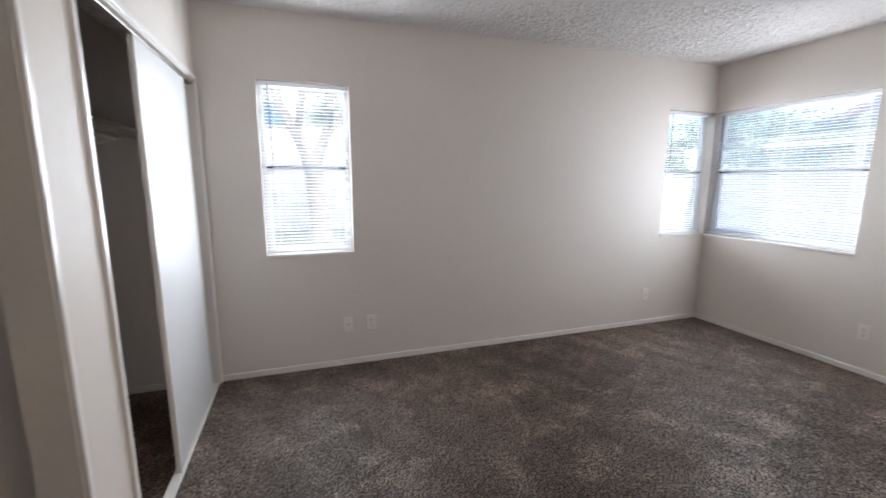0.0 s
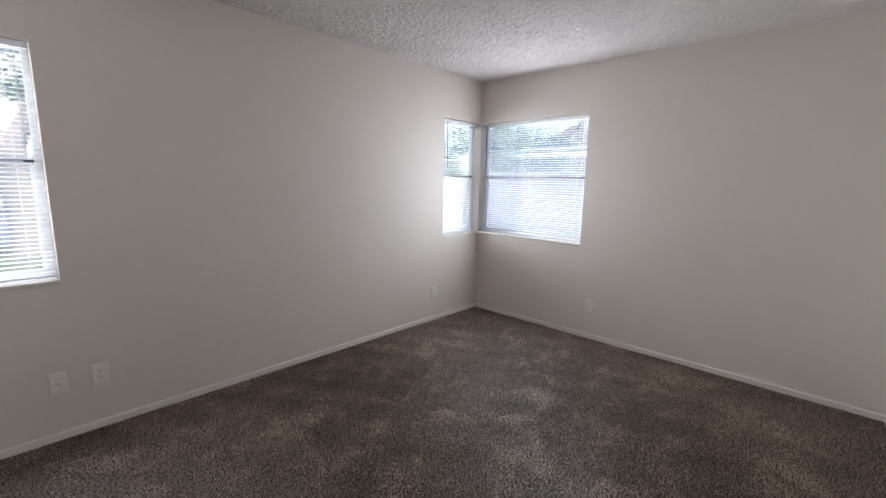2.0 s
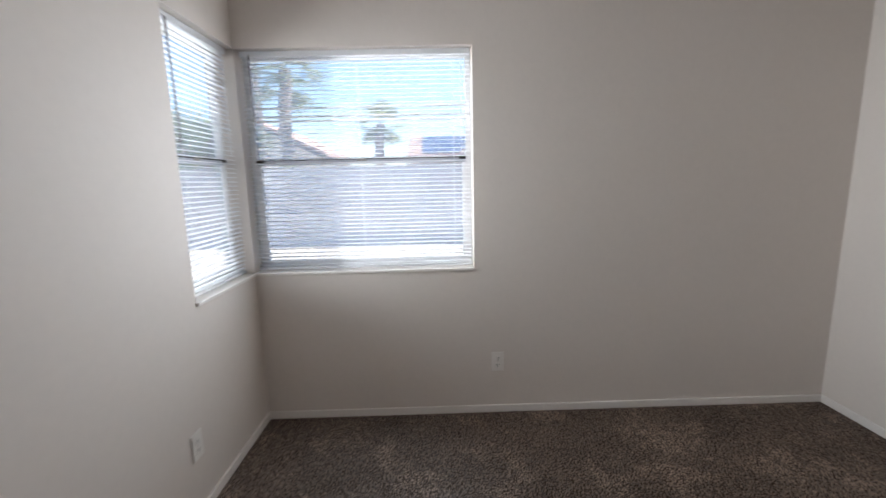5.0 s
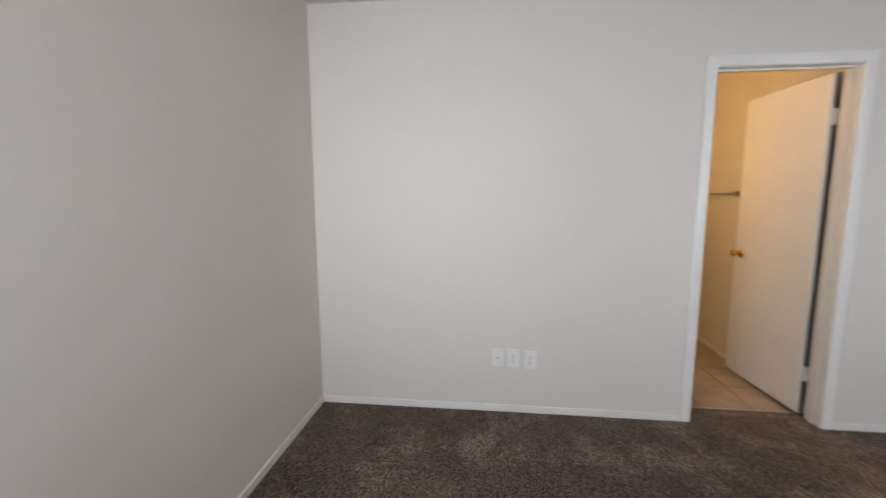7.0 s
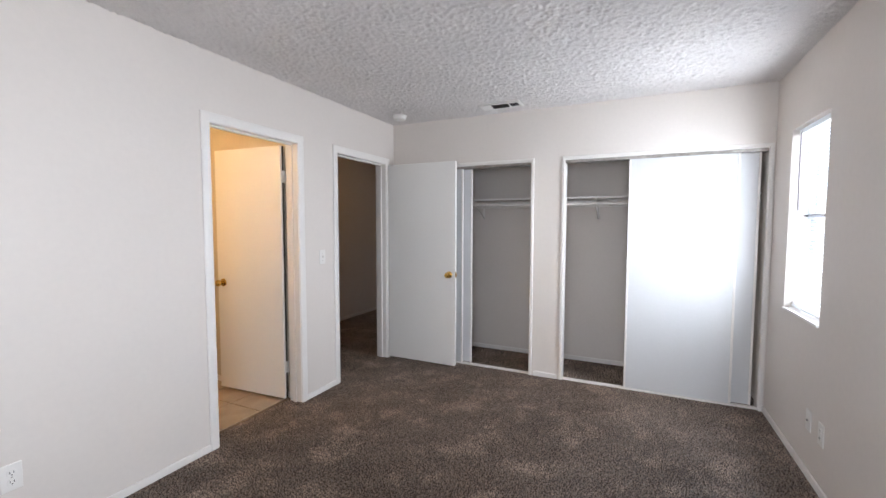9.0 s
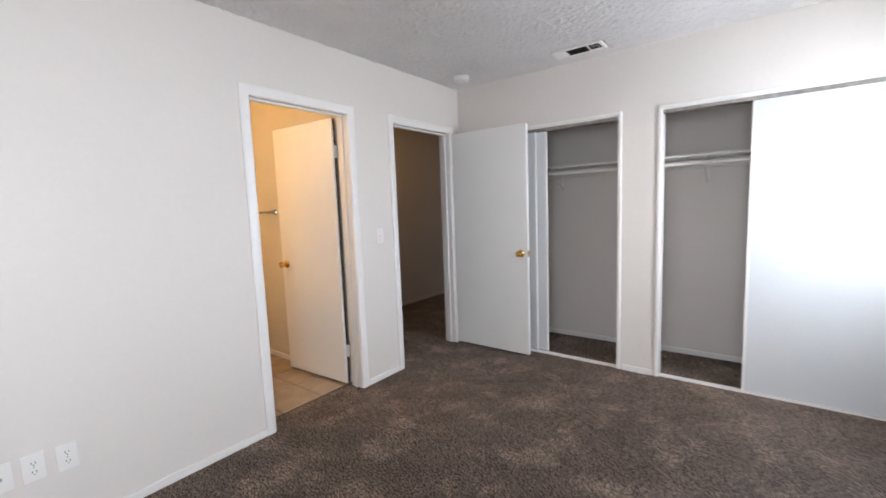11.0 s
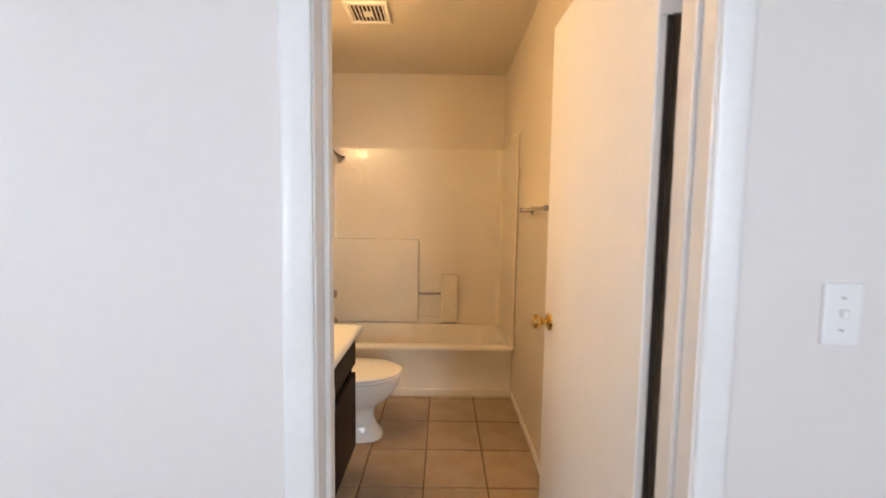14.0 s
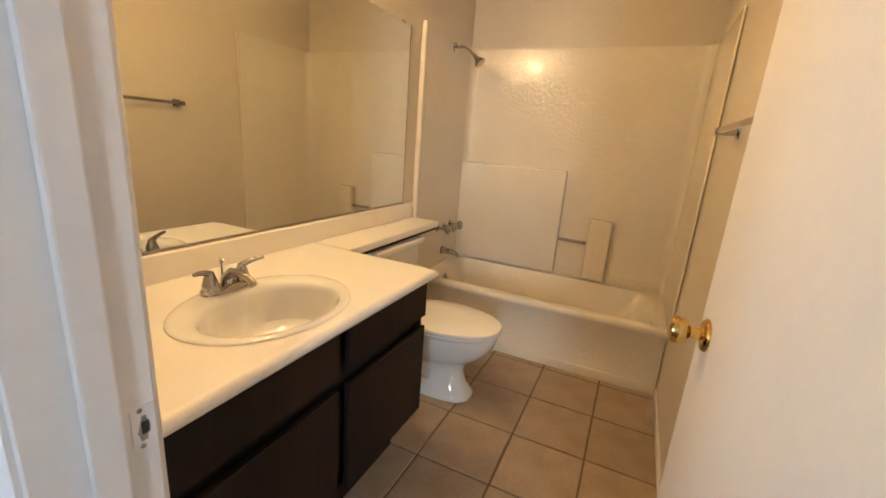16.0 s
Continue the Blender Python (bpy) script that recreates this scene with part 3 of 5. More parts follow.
# ---- windows ----
def window_unit(name, loc, rz, w, label):
    """A single-hung window in its recess; local x along the wall, y outwards, z from the sill."""
    ob = thing(name, loc, label, "window", kind="structure", rz=rz)
    hgt, y0, y1, b = 1.155, 0.095, 0.14, 0.03
    f = bmesh.new()
    add_box(f, (0, y0, 0), (b, y1, hgt), 0.002)
    add_box(f, (w - b, y0, 0), (w, y1, hgt), 0.002)
    add_box(f, (b, y0, 0), (w - b, y1, b), 0.002)
    add_box(f, (b, y0, hgt - b), (w - b, y1, hgt), 0.002)
    part("window_frame", f, ALU, ob)
    mid = 0.598
    s = bmesh.new()
    add_box(s, (b, y0 - 0.004, b), (b + 0.022, y0 + 0.018, mid - 0.018), 0.002)
    add_box(s, (w - b - 0.022, y0 - 0.004, b), (w - b, y0 + 0.018, mid - 0.018), 0.002)
    add_box(s, (b + 0.022, y0 - 0.004, b), (w - b - 0.022, y0 + 0.018, b + 0.024), 0.002)
    sash = part("sash", s, ALU, ob)
    part("meeting_rail", box((b, y0 - 0.006, mid - 0.018), (w - b, y0 + 0.022, mid + 0.018), 0.003), RAIL, sash, "grey metal meeting rail")
    part("rail_ledge", box((b + 0.001, y0 - 0.012, mid + 0.006), (w - b - 0.001, y0 - 0.0061, mid + 0.015), 0.001), SLOT, sash, "dark pull ledge")
    for x in (b + 0.002, w - b - 0.040):
        part("side_latch", box((x, y0 - 0.022, mid - 0.004), (x + 0.038, y0 - 0.0125, mid + 0.013), 0.003), SLOT, sash, "black plastic latch")
    lock = part("sash_lock", box((w / 2 - 0.025, y0 - 0.014, mid - 0.004), (w / 2 + 0.025, y0 - 0.006, mid + 0.012), 0.003), STEEL, sash)
    for a, c, yy in (((b + 0.02, b + 0.02), (w - b - 0.02, mid - 0.014), y0 + 0.006), ((b - 0.004, mid + 0.014), (w - b + 0.004, hgt - b + 0.004), y0 + 0.03)):
        p = part("pane", box((a[0], yy, a[1]), (c[0], yy + 0.004, c[1])), GLASS, ob)
        p.visible_shadow = False
    part("window_sill", box((0.001, -0.010, -0.012), (w - 0.001, y0, 0.004), 0.003, 2), TRIM, ob, "white painted sill with chipped edge")
    return ob


def blind(loc, rz, w, wand_x, odd=()):
    """A lowered mini blind with open slats; local axes as the window's."""
    ob = thing("mini_blind", loc, "white horizontal mini blind, lowered with slats open", "window blind", "mini blinds", rz=rz)
    hgt, y = 1.15, 0.052
    part("headrail", box((0.0, y - 0.014, hgt - 0.030), (w, y + 0.014, hgt - 0.002), 0.002), SLAT, ob)
    part("bottom_rail", box((0.0, y - 0.012, 0.008), (w, y + 0.012, 0.022), 0.004, 2), SLAT, ob)
    bm = bmesh.new()
    sec = [(-0.0125, -0.0012), (-0.006, 0.0008), (0.0, 0.0014), (0.006, 0.0008), (0.0125, -0.0012)]
    ring = [(a, c) for a, c in sec] + [(a, c - 0.0005) for a, c in reversed(sec)]
    add_loft(bm, [[(x, a, c) for a, c in ring] for x in (0.002, w - 0.002)])
    first = part("slat", bm, SLAT, ob)
    count, z0, z1 = 50, 0.034, hgt - 0.040
    for i in range(count):
        s = first if i == 0 else new("slat", first.data)
        if i:
            s.parent = ob
        tilt = 7.0 + random.uniform(-2.0, 2.0)
        if i in odd:
            tilt = random.choice((-32, 38, 30))
        s.matrix_local = pose(0, y, z0 + (z1 - z0) * i / (count - 1) + random.uniform(-0.0007, 0.0007), tilt, random.uniform(-0.1, 0.1), 0)
    n = 2 if w < 0.7 else 3
    for k in range(n):
        x = 0.09 + (w - 0.18) * k / (n - 1)
        for dy in (-0.0135, 0.0135):
            part("ladder_cord", box((x - 0.0006, y + dy - 0.0005, 0.02), (x + 0.0006, y + dy + 0.0005, hgt - 0.03)), SLAT, ob)
    wand = part("tilt_wand", tube(bmesh.new(), ((wand_x, y - 0.022, hgt - 0.03), (wand_x + 0.004, y - 0.024, hgt - 0.3), (wand_x + 0.008, y - 0.022, hgt - 0.52)), 0.004, 8), WAND, ob, "dark smoky plastic tilt wand", smooth=True)
    part("hook", tube(bmesh.new(), ((wand_x, y - 0.014, hgt - 0.02), (wand_x, y - 0.022, hgt - 0.03)), 0.002, 6), STEEL, wand)
    for dx in (0.0, 0.004):
        part("lift_cord", tube(bmesh.new(), ((w - 0.05 + dx, y - 0.018, hgt - 0.03), (w - 0.052 + dx, y - 0.018, 0.62)), 0.0012, 6), SLAT, ob)
    return ob


window_unit("window_1", (0.343, Y1, 0.862), 0, 0.587, "narrow white-framed single-hung window with lowered blind")
window_unit("window_2", (3.79, Y1, 0.862), 0, 0.565, "narrow white-framed pane of the corner window")
window_unit("window_3", (X1, Y1, 0.862), -90, 1.2, "wide white-framed pane of the corner window")
blind((0.351, Y1 - 0.004, 0.866), 0, 0.571, 0.06)
blind((3.798, Y1 - 0.004, 0.866), 0, 0.54, 0.06, (33,))
blind((X1 - 0.004, Y1 - 0.012, 0.866), -90, 1.18, 0.05, (35, 36, 38))


# ---- small fixtures of the bedroom ----
def plate(name, loc, rz, kind, label, group=""):
    """A wall plate; local x along the wall, y out of the wall, z up."""
    ob = thing(name, loc, label, name.replace("_", " "), group, rz=rz)
    part("cover_plate", box((-0.035, 0.0, -0.0575), (0.035, 0.006, 0.0575), 0.003, 2), PLASTIC, ob)
    if kind == "duplex":
        for dz in (-0.0195, 0.0195):
            r = part("receptacle", lathe(bmesh.new(), ((0.0165, 0.0), (0.0165, 0.0025), (0.0155, 0.003)), (0, 0.0055, dz), (0, 1, 0), 20), PLASTIC, ob)
            for dx in (-0.0062, 0.0062):
                part("slot", box((dx - 0.0013, 0.008, dz - 0.002), (dx + 0.0013, 0.0089, dz + 0.007)), SLOT, r)
            part("earth_hole", lathe(bmesh.new(), ((0.0025, 0), (0.0025, 0.0009)), (0, 0.008, dz - 0.008), (0, 1, 0), 10), SLOT, r)
        part("screw", lathe(bmesh.new(), ((0.003, 0), (0.003, 0.001)), (0, 0.0055, 0), (0, 1, 0), 10), STEEL, ob)
    elif kind == "cable":
        part("cable_jack", lathe(bmesh.new(), ((0.006, 0), (0.006, 0.008), (0.003, 0.009)), (0, 0.0055, 0), (0, 1, 0), 12), STEEL, ob)
        for dz in (-0.042, 0.042):
            part("screw", lathe(bmesh.new(), ((0.003, 0), (0.003, 0.001)), (0, 0.0055, dz), (0, 1, 0), 10), PLASTIC, ob)
    elif kind == "switch":
        part("toggle", box((-0.005, 0.005, -0.006), (0.005, 0.017, 0.010), 0.002), PLASTIC, ob)
        for dz in (-0.030, 0.030):
            part("screw", lathe(bmesh.new(), ((0.003, 0), (0.003, 0.001)), (0, 0.0055, dz), (0, 1, 0), 10), STEEL, ob)
    return ob


OUT = "white duplex outlet plate low on the wall"
plate("wall_outlet", (1.043, Y1, 0.314), 180, "duplex", OUT, "wall outlets")
plate("wall_outlet", (3.674, Y1, 0.302), 180, "duplex", OUT, "wall outlets")
plate("wall_outlet", (X1, 1.921, 0.312), 90, "duplex", OUT, "wall outlets")
plate("wall_outlet", (3.130, 0, 0.348), 0, "duplex", OUT, "wall outlets")
plate("wall_outlet", (3.026, 0, 0.342), 0, "duplex", OUT, "wall outlets")
plate("cable_outlet", (0.871, Y1, 0.316), 180, "cable", "white plate with a single cable jack low on the wall", "cable outlets")
plate("cable_outlet", (3.225, 0, 0.350), 0, "cable", "white plate with a single cable jack low on the wall", "cable outlets")
plate("light_switch", (1.118, 0, 1.134), 0, "switch", "white toggle light switch between the two doorways")

smoke = thing("smoke_detector", (0.319, 0.27, H - 0.004), "round white smoke detector on the popcorn ceiling", "smoke detector")
part("base", lathe(bmesh.new(), ((0.068, 0.0), (0.068, -0.010), (0.062, -0.012)), k=28), PLASTIC, smoke, smooth=True)
part("cover", lathe(bmesh.new(), ((0.060, -0.011), (0.060, -0.028), (0.050, -0.038), (0.020, -0.042), (0.0, -0.042)), k=28), PLASTIC, smoke, smooth=True)
part("test_button", lathe(bmesh.new(), ((0.009, -0.040), (0.009, -0.044), (0.0, -0.045)), (0.025, 0, 0), k=14), SLAT, smoke)


def register(name, loc, w, d, louvres, label, rz=0.0):
    """A ceiling air register: a flanged frame with slanted louvres over a black sheet for the unlit duct."""
    ob = thing(name, loc, label, "air vent", rz=rz)
    f = bmesh.new()
    for a, b in (((-w / 2, -d / 2), (w / 2, -d / 2 + 0.022)), ((-w / 2, d / 2 - 0.022), (w / 2, d / 2)), ((-w / 2, -d / 2 + 0.022), (-w / 2 + 0.022, d / 2 - 0.022)), ((w / 2 - 0.022, -d / 2 + 0.022), (w / 2, d / 2 - 0.022))):
        add_box(f, (*a, -0.012), (*b, 0.0), 0.002)
    part("frame", f, TRIM, ob)
    # black sheet paints the darkness of the duct behind the louvres
    part("duct", box((-w / 2 + 0.01, -d / 2 + 0.01, -0.003), (w / 2 - 0.01, d / 2 - 0.01, -0.001)), BLACK, ob, "black sheet standing for the unlit duct")
    inner = w / 2 - 0.105
    for i in range(louvres):
        side = -1 if i % 2 else 1
        x = side * (inner + 0.012 + (i // 2) * 0.0145)
        b = bmesh.new()
        add_box(b, (-0.0006, -d / 2 + 0.022, -0.007), (0.0006, d / 2 - 0.022, 0.007))
        bmesh.ops.rotate(b, verts=b.verts, matrix=Euler((0, radians(-45 * side), 0)).to_matrix())
        bmesh.ops.translate(b, verts=b.verts, vec=(x, 0, -0.009))
        part("louvre", b, TRIM, ob)
    for s in (-1, 1):
        part("divider", box((s * inner - 0.002, -d / 2 + 0.022, -0.013), (s * inner + 0.002, d / 2 - 0.022, -0.003)), TRIM, ob)
    for i in range(7):
        b = bmesh.new()
        add_box(b, (-inner + 0.003, -0.0006, -0.006), (inner - 0.003, 0.0006, 0.006))
        bmesh.ops.rotate(b, verts=b.verts, matrix=Euler((radians(-38), 0, 0)).to_matrix())
        bmesh.ops.translate(b, verts=b.verts, vec=(0, -d / 2 + 0.034 + (d - 0.068) * i / 6, -0.009))
        part("louvre", b, STEEL, ob)
    return ob


register("ceiling_vent", (0.265, 1.255, H - 0.004), 0.36, 0.16, 12, "white metal ceiling register with dark louvres", 90)

# ---- bathroom shell ----
BX0, BX1, BY, BH = 1.333, 2.848, -2.836, 2.502
structure("wall_bath_west", box((BX0 - 0.115, BY - 0.12, -0.05), (BX0, -0.115, 2.56)), BATH_PAINT, "cream painted bathroom wall", "wall")
structure("wall_bath_east", box((BX1, BY - 0.12, -0.05), (BX1 + 0.12, -0.115, 2.56)), BATH_PAINT, "cream painted bathroom wall behind the mirror", "wall")
structure("wall_bath_back", box((BX0, BY - 0.12, -0.05), (BX1, BY, 2.56)), BATH_PAINT, "cream painted bathroom wall above the tub", "wall")
structure("ceiling_bath", box((BX0, BY, BH), (BX1, -0.115, BH + 0.06)), BATH_PAINT, "plain cream bathroom ceiling", "ceiling")
bath_floor = structure("floor_bath", box((BX0, BY, -0.1), (BX1, -0.138, -0.006)), GROUT, "brown grout bed under square beige floor tiles", "floor")
baseboard("low cream baseboard on the bathroom tiles", (BX0, -0.135), (BX0, -2.155), (1, 0))

# ---- tub and surround ----
TY = -2.166
tub = thing("bathtub", (0, 0, 0), "cream fibreglass bathtub with a rounded rim", "bathtub")
SX0, SX1, SY = BX0 + 0.004, BX1 - 0.004, BY + 0.004


def rounded(x0, x1, y0, y1, z, r, k=6):
    pts = []
    for cx, cy, a0 in ((x1 - r, y1 - r, 0), (x0 + r, y1 - r, 90), (x0 + r, y0 + r, 180), (x1 - r, y0 + r, 270)):
        for i in range(k + 1):
            a = radians(a0 + 90 * i / k)
            pts.append((cx + r * math.cos(a), cy + r * math.sin(a), z))
    return pts


bm = bmesh.new()
rings = [rounded(SX0, SX1, SY, TY, 0.0, 0.004), rounded(SX0, SX1, SY, TY, 0.045, 0.004), rounded(SX0, SX1, SY, TY - 0.012, 0.06, 0.004),
         rounded(SX0, SX1, SY, TY - 0.018, 0.30, 0.004), rounded(SX0, SX1, SY, TY + 0.002, 0.335, 0.004), rounded(SX0, SX1, SY, TY + 0.004, 0.352, 0.006),
         rounded(SX0, SX1, SY, TY - 0.004, 0.366, 0.01), rounded(SX0 + 0.002, SX1 - 0.002, SY + 0.002, TY - 0.016, 0.372, 0.016),
         rounded(SX0 + 0.055, SX1 - 0.055, SY + 0.05, TY - 0.055, 0.372, 0.09), rounded(SX0 + 0.075, SX1 - 0.065, SY + 0.062, TY - 0.07, 0.355, 0.10),
         rounded(SX0 + 0.16, SX1 - 0.085, SY + 0.085, TY - 0.095, 0.15, 0.11), rounded(SX0 + 0.24, SX1 - 0.11, SY + 0.12, TY - 0.13, 0.085, 0.10)]
add_loft(bm, rings)
body = part("tub_body", bm, ACRYLIC, tub, smooth=True)
ap = bmesh.new()
add_loft(ap, [[(1.42, y, z) for y, z in ((TY - 0.02, 0.0), (TY + 0.010, 0.0), (TY + 0.010, 0.035), (TY + 0.004, 0.05), (TY - 0.02, 0.055))],
              [(2.15, y, z) for y, z in ((TY - 0.02, 0.0), (TY + 0.010, 0.0), (TY + 0.010, 0.035), (TY + 0.004, 0.05), (TY - 0.02, 0.055))],
              [(2.27, y, z) for y, z in ((TY - 0.02, 0.0), (TY + 0.010, 0.0), (TY + 0.010, 0.075), (TY + 0.004, 0.09), (TY - 0.02, 0.095))]])
part("apron_lip", ap, ACRYLIC, tub, smooth=True)
part("overflow_plate", lathe(bmesh.new(), ((0.034, 0.0), (0.034, 0.004), (0.026, 0.010), (0.0, 0.011)), (SX1 - 0.072, -2.5, 0.275), (-1, 0, 0.1), 22), CHROME, tub, "chrome overflow plate", smooth=True)
part("drain", lathe(bmesh.new(), ((0.032, 0.0), (0.032, 0.003), (0.0, 0.004)), (SX1 - 0.22, -2.5, 0.0855), (0, 0, 1), 20), CHROME, tub)

surround = thing("tub_surround", (0, 0, 0), "glossy cream fibreglass tub surround with moulded shelves", "tub surround")
ST = 1.876
WT = 0.022
pan = bmesh.new()
WW = 0.008
inner = [(SX0 + WW, -2.115)]
for i in range(7):
    a = radians(180 + 90 * i / 6)
    inner.append((SX0 + WW + 0.06 + 0.06 * math.cos(a), SY + WT + 0.06 + 0.06 * math.sin(a)))
for i in range(7):
    a = radians(270 + 90 * i / 6)
    inner.append((SX1 - WT - 0.06 + 0.06 * math.cos(a), SY + WT + 0.06 + 0.06 * math.sin(a)))
inner.append((SX1 - WT, -2.115))
outer = [(SX1, -2.115), (SX1, SY), (SX0, SY), (SX0, -2.115)]
loop = inner + outer
add_loft(pan, [[(x, y, 0.369) for x, y in loop], [(x, y, ST) for x, y in loop]])
part("wall_panel", pan, ACRYLIC, surround, smooth=True)
part("edge_strip", box((SX0, -2.116, 0.369), (SX0 + 0.0105, -2.103, ST), 0.004, 3), ACRYLIC, surround, smooth=True)
part("edge_strip", box((SX1 - 0.030, -2.115, 0.369), (SX1, -2.075, ST), 0.008, 3), ACRYLIC, surround, smooth=True)
FY = SY + WT
part("soap_panel", box((2.055, FY - 0.005, 0.39), (SX1 - WT - 0.002, FY + 0.058, 1.108), 0.016, 4), ACRYLIC, surround, smooth=True)
part("soap_column", box((1.715, FY - 0.005, 0.39), (1.862, FY + 0.058, 0.805), 0.016, 4), ACRYLIC, surround, smooth=True)
part("ledge", box((SX0 + WT + 0.02, FY - 0.005, 0.366), (SX1 - WT - 0.02, FY + 0.014, 0.43), 0.006, 3), ACRYLIC, surround, smooth=True)
part("grab_bar", tube(bmesh.new(), ((1.855, FY + 0.028, 0.64), (2.06, FY + 0.028, 0.64)), 0.011, 12), STEEL, surround, "dull metal washcloth bar", smooth=True)

# ---- shower fittings ----
EX = SX1 - WT
shower = thing("shower_head", (EX, -2.49, 1.826), "chrome shower head on a bent arm", "shower head")
part("flange", lathe(bmesh.new(), ((0.030, 0.0), (0.029, 0.006), (0.014, 0.012), (0.011, 0.012)), (0, 0, 0), (-1, 0, 0), 22), CHROME, shower, smooth=True)
part("arm", tube(bmesh.new(), ((0.0, 0, 0), (-0.06, 0, 0.002), (-0.09, 0, -0.008), (-0.12, 0, -0.034), (-0.14, 0, -0.056)), 0.0085, 12), CHROME, shower, smooth=True)
part("spray_head", lathe(bmesh.new(), ((0.012, 0.0), (0.016, 0.012), (0.014, 0.022), (0.021, 0.036), (0.035, 0.058), (0.036, 0.067), (0.030, 0.071), (0.0, 0.071)), (-0.136, 0, -0.050), (-0.72, 0, -0.69), 22), CHROME, shower, smooth=True)

valve = thing("tub_valve", (EX, -2.52, 0.652), "three-handle chrome tub valve above the spout", "tub valve")
for dy in (-0.105, 0.0, 0.105):
    hnd = part("handle", lathe(bmesh.new(), ((0.027, 0.0), (0.025, 0.006), (0.013, 0.012), (0.011, 0.03), (0.013, 0.055), (0.015, 0.06), (0.015, 0.066)), (0, dy, 0), (-1, 0, 0), 20), CHROME, valve, smooth=True)
    part("knob", lathe(bmesh.new(), ((0.018, 0.062), (0.032, 0.070), (0.036, 0.084), (0.030, 0.096), (0.012, 0.099), (0.0, 0.099)), (0, dy, 0), (-1, 0, 0), 9), CHROME, hnd)
    part("button", lathe(bmesh.new(), ((0.011, 0.099), (0.010, 0.102), (0.0, 0.1025)), (0, dy, 0), (-1, 0, 0), 12), CHROME, hnd)
spout = thing("tub_spout", (EX, -2.52, 0.472), "chrome tub spout below the valve handles", "tub spout")
sp = bmesh.new()
add_loft(sp, [[(x, r * math.cos(2 * math.pi * i / 16), z + r * 0.9 * math.sin(2 * math.pi * i / 16)) for i in range(16)] for x, r, z in ((0.0, 0.027, 0.0), (-0.03, 0.026, 0.0), (-0.08, 0.024, -0.002), (-0.11, 0.021, -0.008), (-0.128, 0.016, -0.018), (-0.132, 0.009, -0.024))])
part("body", sp, CHROME, spout, smooth=True)
part("flange", lathe(bmesh.new(), ((0.033, 0.0), (0.032, 0.005), (0.026, 0.007)), (0, 0, 0), (-1, 0, 0), 20), CHROME, spout, smooth=True)

towel = thing("towel_bar", (BX0, -1.355, 1.347), "chrome towel bar on the cream wall behind the door", "towel bar")
part("bar", box((0.060, -0.30, -0.009), (0.070, 0.30, 0.009), 0.002), CHROME, towel)
for dy in (-0.285, 0.285):
    p = part("post", box((0.004, dy - 0.013, -0.013), (0.074, dy + 0.013, 0.013), 0.004, 2), CHROME, towel)
    part("wall_plate", box((0.0, dy - 0.024, -0.024), (0.006, dy + 0.024, 0.024), 0.003, 2), CHROME, p)

# ---- vanity ----
VX, VY0, VY1, CZ = 2.262, -0.118, -1.186, 0.782
vanity = thing("vanity_cabinet", (0, 0, 0), "dark brown vanity cabinet with flat doors and drawer", "vanity cabinet")
BOT = 0.185
part("side_panel", box((VX + 0.018, VY1 + 0.001, BOT), (BX1 - 0.002, VY1 + 0.017, CZ - 0.037)), CABINET, vanity)
part("side_panel", box((VX + 0.018, VY0 - 0.016, BOT), (BX1 - 0.002, VY0, CZ - 0.037)), CABINET, vanity)
part("bottom_panel", box((VX + 0.018, VY1 + 0.018, BOT), (BX1 - 0.002, VY0 - 0.017, BOT + 0.016)), CABINET, vanity)
part("toe_kick", box((VX + 0.10, VY1 + 0.05, -0.005), (BX1 - 0.002, VY0, BOT - 0.001)), CABINET, vanity, "recessed dark toe kick")
# black sheet stands in for the shade behind the door and drawer gaps
part("gap_shade_sheet", box((VX + 0.045, VY1 + 0.018, BOT + 0.017), (VX + 0.050, VY0 - 0.017, CZ - 0.038)), BLACK, vanity)
mid = -0.698
for y0, y1 in ((mid - 0.022, VY1 + 0.002), (VY0 - 0.002, mid + 0.022)):
    part("drawer_front", box((VX, y1, 0.594), (VX + 0.0178, y0, CZ - 0.040), 0.002), CABINET, vanity)
    part("door", box((VX, y1, BOT), (VX + 0.0178, y0, 0.552), 0.002), CABINET, vanity)

counter = thing("countertop", (0, 0, 0), "cream-white laminate counter with a ledge over the toilet tank", "countertop")
CX0, CX1, CY0, CY1 = 2.230, BX1 - 0.002, -1.206, -0.117
SCX, SCY, SRX, SRY = 2.464, -0.625, 0.198, 0.25
bm = bmesh.new()
angles = sorted([2 * math.pi * i / 64 for i in range(64)] + [math.atan2(y - SCY, x - SCX) % (2 * math.pi) for x in (CX0, CX1) for y in (CY0, CY1)])


def on_rect(a, grow):
    c, s = math.cos(a), math.sin(a)
    t = min(((CX1 - SCX) / c if c > 1e-9 else (CX0 - grow - SCX) / c if c < -1e-9 else 1e9), ((CY1 - SCY) / s if s > 1e-9 else (CY0 - grow - SCY) / s if s < -1e-9 else 1e9))
    return SCX + c * t, SCY + s * t


def on_ellipse(a, k):
    c, s = math.cos(a), math.sin(a)
    r = k / math.sqrt((c / SRX) ** 2 + (s / SRY) ** 2)
    return SCX + c * r, SCY + s * r


